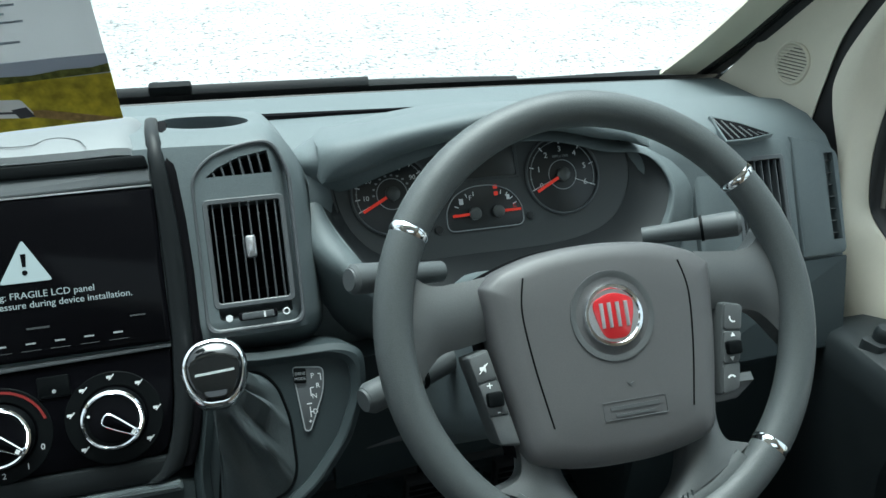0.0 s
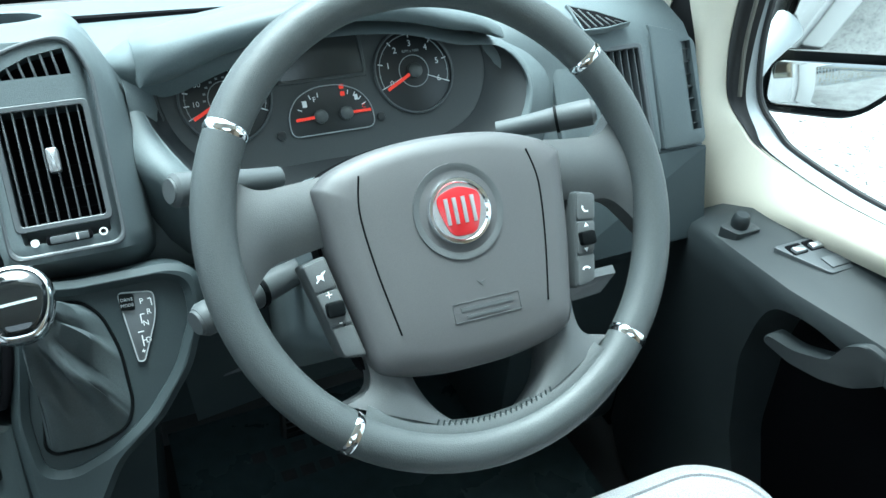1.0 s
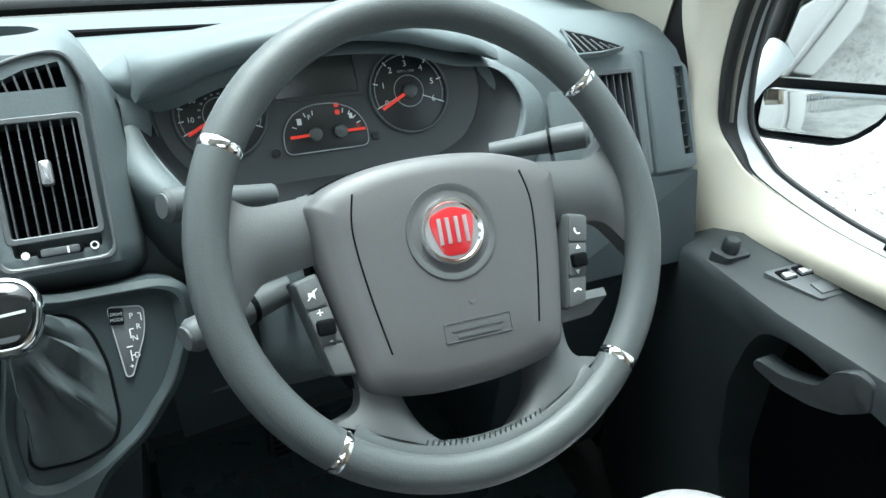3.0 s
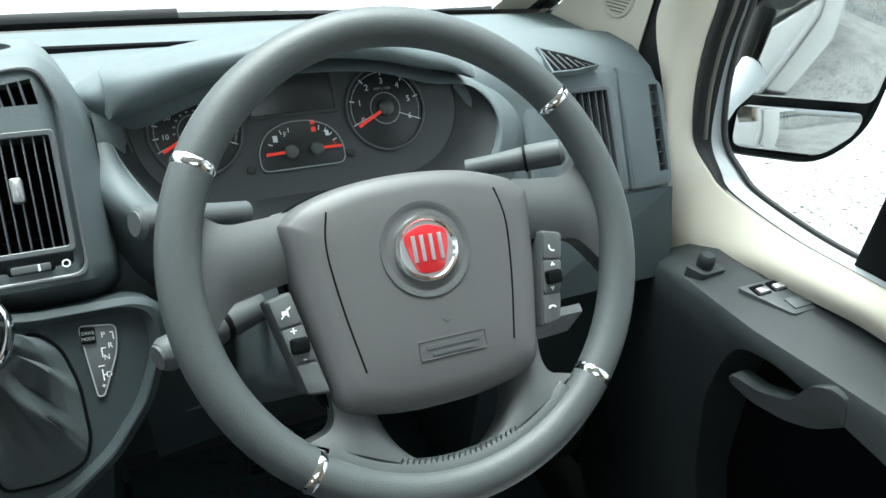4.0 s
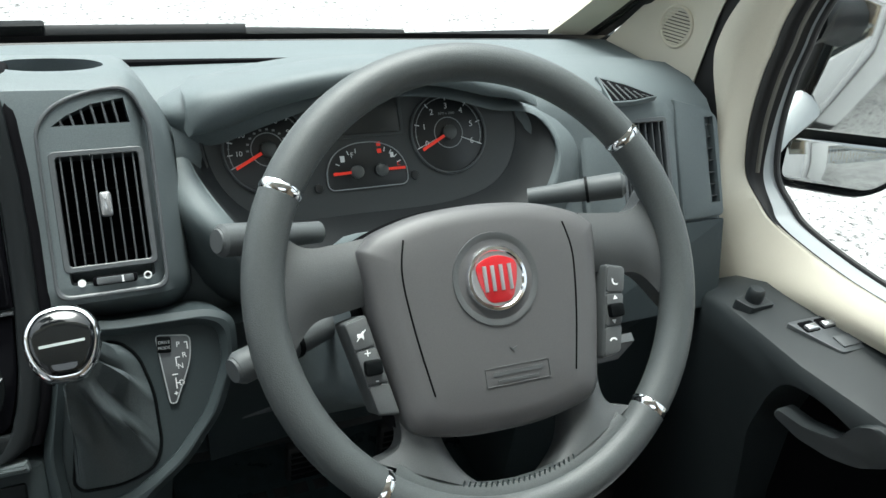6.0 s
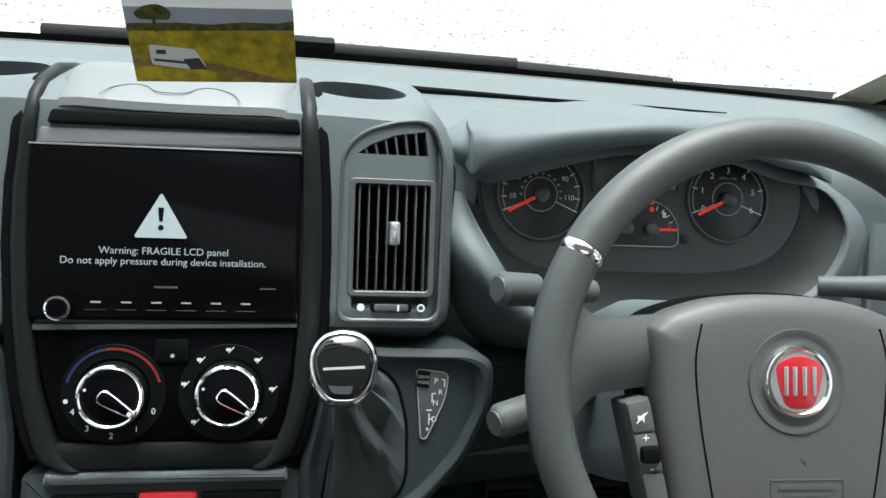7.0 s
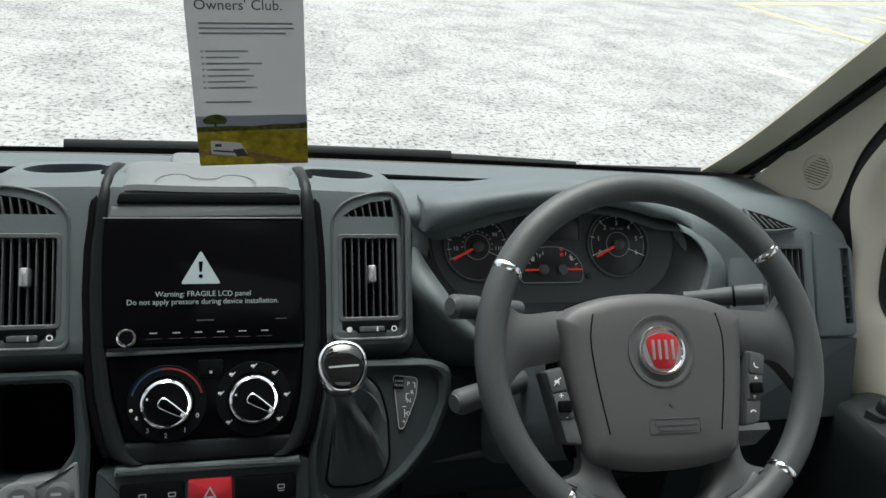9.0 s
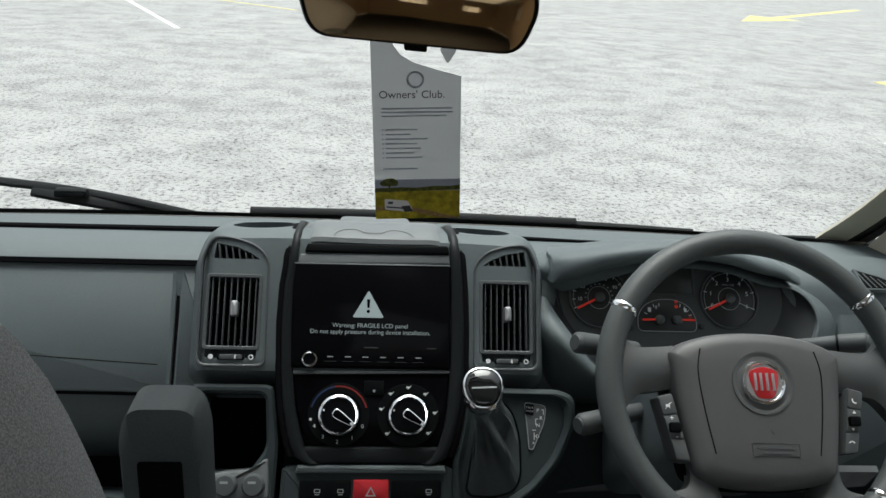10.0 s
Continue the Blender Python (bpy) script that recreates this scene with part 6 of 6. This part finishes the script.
# door mirror outside the driver's window
def door_mirror():
    t = thing("door_mirror", "black twin-glass door mirror on a silver-grey arm", "mirror", (1.2, 0.78, 1.25))
    c = Vector((1.31, 0.80, 1.362))
    z = Vector((-0.38, -0.924, 0.032)).normalized()
    x = Vector((0, 0, 1)).cross(z).normalized()
    y = z.cross(x)
    m = Matrix(((x.x, y.x, z.x, c.x), (x.y, y.y, z.y, c.y), (x.z, y.z, z.z, c.z), (0, 0, 0, 1)))
    o = rounded([(-0.135, -0.15), (0.06, -0.165), (0.125, -0.10), (0.135, 0.20), (-0.12, 0.20)], 0.05)
    part("housing", rings_mesh([[(u * s, v * s, w) for u, v in o] for s, w in ((0.6, -0.10), (0.85, -0.07), (0.98, -0.02), (1.0, 0.008), (0.97, 0.014), (0.93, 0.008), (0.93, 0.002))]), BLACK, t, m=m)
    up = rounded([(-0.112, -0.045), (0.112, -0.045), (0.118, 0.18), (-0.10, 0.18)], 0.02)
    turn = Matrix.Rotation(radians(-1.5), 4, "Y")
    part("upper_glass", slab(up, 0.010, 0.013, 0.001), MIRROR, t, "flat mirror glass", m=m @ turn)
    lo = rounded([(-0.118, -0.062), (0.105, -0.062), (0.10, -0.10), (0.05, -0.142), (-0.112, -0.135)], 0.02)
    part("lower_glass", slab(lo, 0.002, 0.009, 0.001), MIRROR, t, "wide-angle mirror glass", m=m @ turn @ Matrix.Translation((0, -0.1, 0.008)) @ Matrix.Rotation(radians(-5), 4, "X") @ Matrix.Translation((0, 0.1, 0)))
    part("arm", tube([(1.06, 0.77, 1.30), (1.12, 0.79, 1.335), (1.2, 0.83, 1.36)], [0.026, 0.018, 0.028], 14, flat=0.6), FRAME_GREY, t, "silver-grey mirror arm")
    part("arm_upper", tube([(1.06, 0.78, 1.52), (1.12, 0.79, 1.52), (1.2, 0.83, 1.50)], [0.04, 0.032, 0.04], 14), BLACK, t)


door_mirror()

# ---- rear-view mirror and the hanging card ----
rv = thing("rear_view_mirror", "black framed rear-view mirror, its glass coloured as a warm reflection", "mirror", (-0.02, 0.48, 1.85))
c = Vector((-0.0165, 0.470, 1.8405))
z = Vector((0.02, -1.0, -0.005)).normalized()
x = Vector((0, 0, 1)).cross(z).normalized()
x = (x + Vector((0, 0, -0.045))).normalized()
y = z.cross(x)
RMX = Matrix(((x.x, y.x, z.x, c.x), (x.y, y.y, z.y, c.y), (x.z, y.z, z.z, c.z), (0, 0, 0, 1)))
mo = rounded([(-0.110, -0.034), (0.110, -0.034), (0.125, 0.012), (0.118, 0.038), (-0.118, 0.038), (-0.125, 0.012)], 0.022)
part("housing", rings_mesh([[(u * s, v * s, w) for u, v in mo] for s, w in ((0.55, -0.035), (0.85, -0.028), (0.98, -0.012), (1.0, 0.0), (0.985, 0.004), (0.965, 0.003), (0.96, 0.0))]), BLACK, rv, m=RMX)
# plain mirror glass, coloured warm for the reflected interior
part("mirror_face", slab([(u * 0.965, v * 0.95) for u, v in mo], -0.001, 0.0015, 0.0005), MIRROR_WARM, rv, "mirror glass coloured as the brown interior's reflection", m=RMX)
part("dip_tab", slab(rect(-0.012, -0.040, 0.012, -0.03, 0.003), -0.008, 0.0, 0.001), BLACK, rv, m=RMX)
part("stem", tube([(-0.0165, 0.47, 1.87), (-0.0165, 0.53, 1.94), (-0.0165, 0.565, 1.965)], 0.011, 12), BLACK, rv)

card = thing("hanging_card", "printed club card hanging from the rear-view mirror", "card", (0.0, 0.55, 1.59))
CK = plane_of(-7.5, -0.0005, 0.556, 1.5895) @ Matrix.Rotation(radians(3.6), 4, "Z")
hh = 0.212
cpts = [(-0.0515, 0.0), (0.0515, 0.0), (0.0500, 0.1776), (0.02, 0.186), (-0.0047, 0.194), (-0.018, 0.202), (-0.0263, 0.213), (-0.030, 0.245), (-0.0515, 0.245)]
body = part("card", slab(cpts, -0.0006, 0.0, 0), CARD, card, m=CK)
part("hook_leaf", slab(rounded([(0.0345, 0.191), (0.044, 0.206), (0.044, 0.245), (0.026, 0.245), (0.026, 0.206)], 0.004), -0.0012, -0.0006, 0), CARD, card, m=CK)
words("headline", "Owners' Club.", 0.0128, CK, -0.006, 0.1565, 0.0002, DARK_INK, body)
part("crest", hoop(circle(-0.002, 0.174, 0.010, 24), circle(-0.002, 0.174, 0.0078, 24), 0.0, 0.0003, 0), FAINT_INK, body, m=CK)
for v, u1 in ((0.1405, 0.040), (0.136, 0.041), (0.1315, 0.034)):
    bar("text_bar", -0.041, v, u1, v, 0.0015, CK, 0.0001, FAINT_INK, body)
for k, u1 in enumerate((0.0, -0.008, 0.012, 0.0, 0.004, -0.004, 0.006)):
    bar("text_bar", -0.037, 0.115 - k * 0.0058, u1, 0.115 - k * 0.0058, 0.0014, CK, 0.0001, FAINT_INK, body)
    part("bullet", slab(circle(-0.0405, 0.115 - k * 0.0058, 0.001, 8), 0.0001, 0.0004, 0), FAINT_INK, body, m=CK)
bar("text_bar", -0.041, 0.066, 0.0, 0.066, 0.0016, CK, 0.0001, FAINT_INK, body)
FIELD = paper("printed_field", (0.50, 0.42, 0.04), 0.35, 120)
TREES = paper("printed_trees", (0.16, 0.17, 0.04), 0.4, 200)
TRACK = paper("printed_track", (0.45, 0.30, 0.12), 0.3, 200)
SKYP = paper("printed_sky", (0.50, 0.53, 0.60))
part("picture_sky", slab(rect(-0.0515, 0.037, 0.0515, 0.052), 0.0, 0.0003, 0), SKYP, body, m=CK)
part("picture_field", slab(rect(-0.0515, 0.0, 0.0515, 0.037), 0.0, 0.0004, 0), FIELD, body, m=CK)
part("picture_hedge", slab([(-0.0515, 0.036), (0.0515, 0.038), (0.0515, 0.0445), (0.04, 0.0425), (0.02, 0.043), (0.0, 0.041), (-0.02, 0.042), (-0.0515, 0.041)], 0.0004, 0.0007, 0), TREES, body, m=CK)
part("picture_tree", slab(rounded([(-0.043, 0.044), (-0.024, 0.044), (-0.023, 0.050), (-0.030, 0.0545), (-0.040, 0.053), (-0.046, 0.048)], 0.004), 0.0007, 0.001, 0), TREES, body, m=CK)
bar("picture_trunk", -0.034, 0.036, -0.034, 0.045, 0.002, CK, 0.0008, TREES, body)
part("picture_track", slab([(-0.0515, 0.012), (-0.01, 0.010), (0.02, 0.002), (0.03, 0.0), (0.0515, 0.0), (0.03, 0.006), (0.0, 0.014), (-0.0515, 0.017)], 0.0005, 0.0008, 0), TRACK, body, m=CK)
part("picture_van", slab(rounded([(-0.040, 0.013), (-0.010, 0.009), (-0.006, 0.012), (-0.012, 0.024), (-0.040, 0.027)], 0.002), 0.0008, 0.0011, 0), VANW, body, m=CK)
bar("picture_van_stripe", -0.038, 0.0165, -0.018, 0.0145, 0.0016, CK, 0.0011, DARK_INK, body)
part("picture_van_window", slab(rect(-0.036, 0.0205, -0.030, 0.0235), 0.0011, 0.0013, 0), DARK_INK, body, m=CK)
part("picture_van_cab", slab([(-0.016, 0.0095), (-0.006, 0.010), (-0.010, 0.018), (-0.020, 0.017)], 0.0011, 0.0014, 0), DARK_INK, body, m=CK)

# ---- wipers on the scuttle ----
def wiper(pts, blade, label):
    t = thing("wiper", label, "wiper", pts[0], group="windscreen wipers")
    part("arm", tube(smooth_line(pts, 5), 0.013, 8, flat=0.6), WIPE, t)
    part("blade", tube(smooth_line(blade, 5), 0.010, 8, flat=0.8), WIPE, t)
    p = Vector(blade[0]).lerp(Vector(blade[-1]), 0.45)
    part("clip", box(p.x - 0.03, p.y - 0.012, p.z, p.x + 0.03, p.y + 0.012, p.z + 0.016, 0.004), BLACK, t)
    return t


wiper([(0.62, 1.150, 1.372), (0.34, 1.150, 1.382), (0.0, 1.150, 1.385)], [(0.36, 1.125, 1.398), (0.0, 1.135, 1.398), (-0.29, 1.145, 1.392)], "black wiper lying along the foot of the windscreen")
wiper([(-0.36, 1.140, 1.372), (-0.60, 1.175, 1.390), (-0.72, 1.20, 1.400)], [(-0.38, 1.120, 1.385), (-0.64, 1.195, 1.405), (-0.95, 1.23, 1.42)], "black wiper raised on the passenger side of the windscreen")
tagged(part("scuttle", patch([(-1.0, 1.13, 1.365), (-0.05, 1.18, 1.37), (0.9, 1.13, 1.365)], [(-1.0, 1.36, 1.22), (-0.05, 1.46, 1.26), (0.9, 1.36, 1.22)], (0, 0.0, 0.01)), BLACK), "black plastic scuttle panel under the wipers", "scuttle", kind="structure")

# ---- seats ----
def cushion(name, parent, rows, material=FABRIC, label=""):
    return part(name, rings_mesh(rows), material, parent, label, sharp=70)


def seat(x, y, label, inner):
    s = thing("cab_seat", label, "seat", (x, y, FLOOR_Z), group="cab seats")
    part("base", box(x - 0.2, y - 0.2, FLOOR_Z, x + 0.2, y + 0.2, 0.88, 0.02), BLACK, s)
    rows = []
    for k, (zz, sc) in enumerate(((0.88, 0.93), (0.90, 1.0), (0.99, 1.0), (1.035, 0.96), (1.055, 0.86), (1.06, 0.5), (1.06, 0.1))):
        rows.append([(x + u * sc, y + v * sc, zz) for u, v in rounded([(-0.25, -0.26), (0.25, -0.26), (0.25, 0.22), (0.19, 0.27), (-0.19, 0.27), (-0.25, 0.22)], 0.07)])
    cushion("seat_cushion", s, rows)
    part("cushion_piping", tube([(x + u * 0.87, y + v * 0.87, 1.0545) for u, v in rounded([(-0.25, -0.26), (0.25, -0.26), (0.25, 0.22), (0.19, 0.27), (-0.19, 0.27), (-0.25, 0.22)], 0.07)], 0.004, 6, closed=True), FABRIC, s)
    return s


driver = seat(0.555, 0.125, "grey marled fabric driver's seat cushion", -1)
pas = seat(-0.53, 0.10, "grey marled fabric passenger seat with its armrest raised", 1)
back_o = rounded([(-0.23, 0.0), (0.23, 0.0), (0.275, 0.30), (0.275, 0.56), (0.245, 0.70), (0.15, 0.78), (-0.15, 0.78), (-0.24, 0.70), (-0.25, 0.5), (-0.26, 0.30)], 0.06)
PB = Matrix.Translation((-0.470, 0.055, 1.03)) @ Matrix.Rotation(radians(90), 4, "X") @ Matrix.Rotation(radians(8), 4, "X")
part("backrest", rings_mesh([[(u * s, 0.37 + (v - 0.37) * s, -w) for u, v in back_o] for s, w in ((0.85, -0.06), (0.97, -0.045), (1.0, -0.01), (0.99, 0.03), (0.93, 0.055), (0.8, 0.06), (0.3, 0.05))]), FABRIC, pas, m=PB, sharp=70)
AR = Matrix.Translation((-0.190, 0.06, 1.622))
ao = rounded([(-0.026, -0.40), (0.026, -0.40), (0.0265, -0.02), (0.02, 0.0), (-0.02, 0.0), (-0.0265, -0.02)], 0.014)
part("armrest", rings_mesh([[(u * s, w, -0.18 + (v + 0.18) * s) for u, v in ao] for s, w in ((0.9, 0.004), (1.0, 0.010), (1.0, 0.04), (0.95, 0.046), (0.86, 0.052), (0.7, 0.054))]), BOOT, pas, "raised dark padded armrest", m=AR, sharp=60)
part("armrest_slot", box(-0.204, 0.060, 1.3, -0.176, 0.0645, 1.588, 0.002), DEEP, pas)
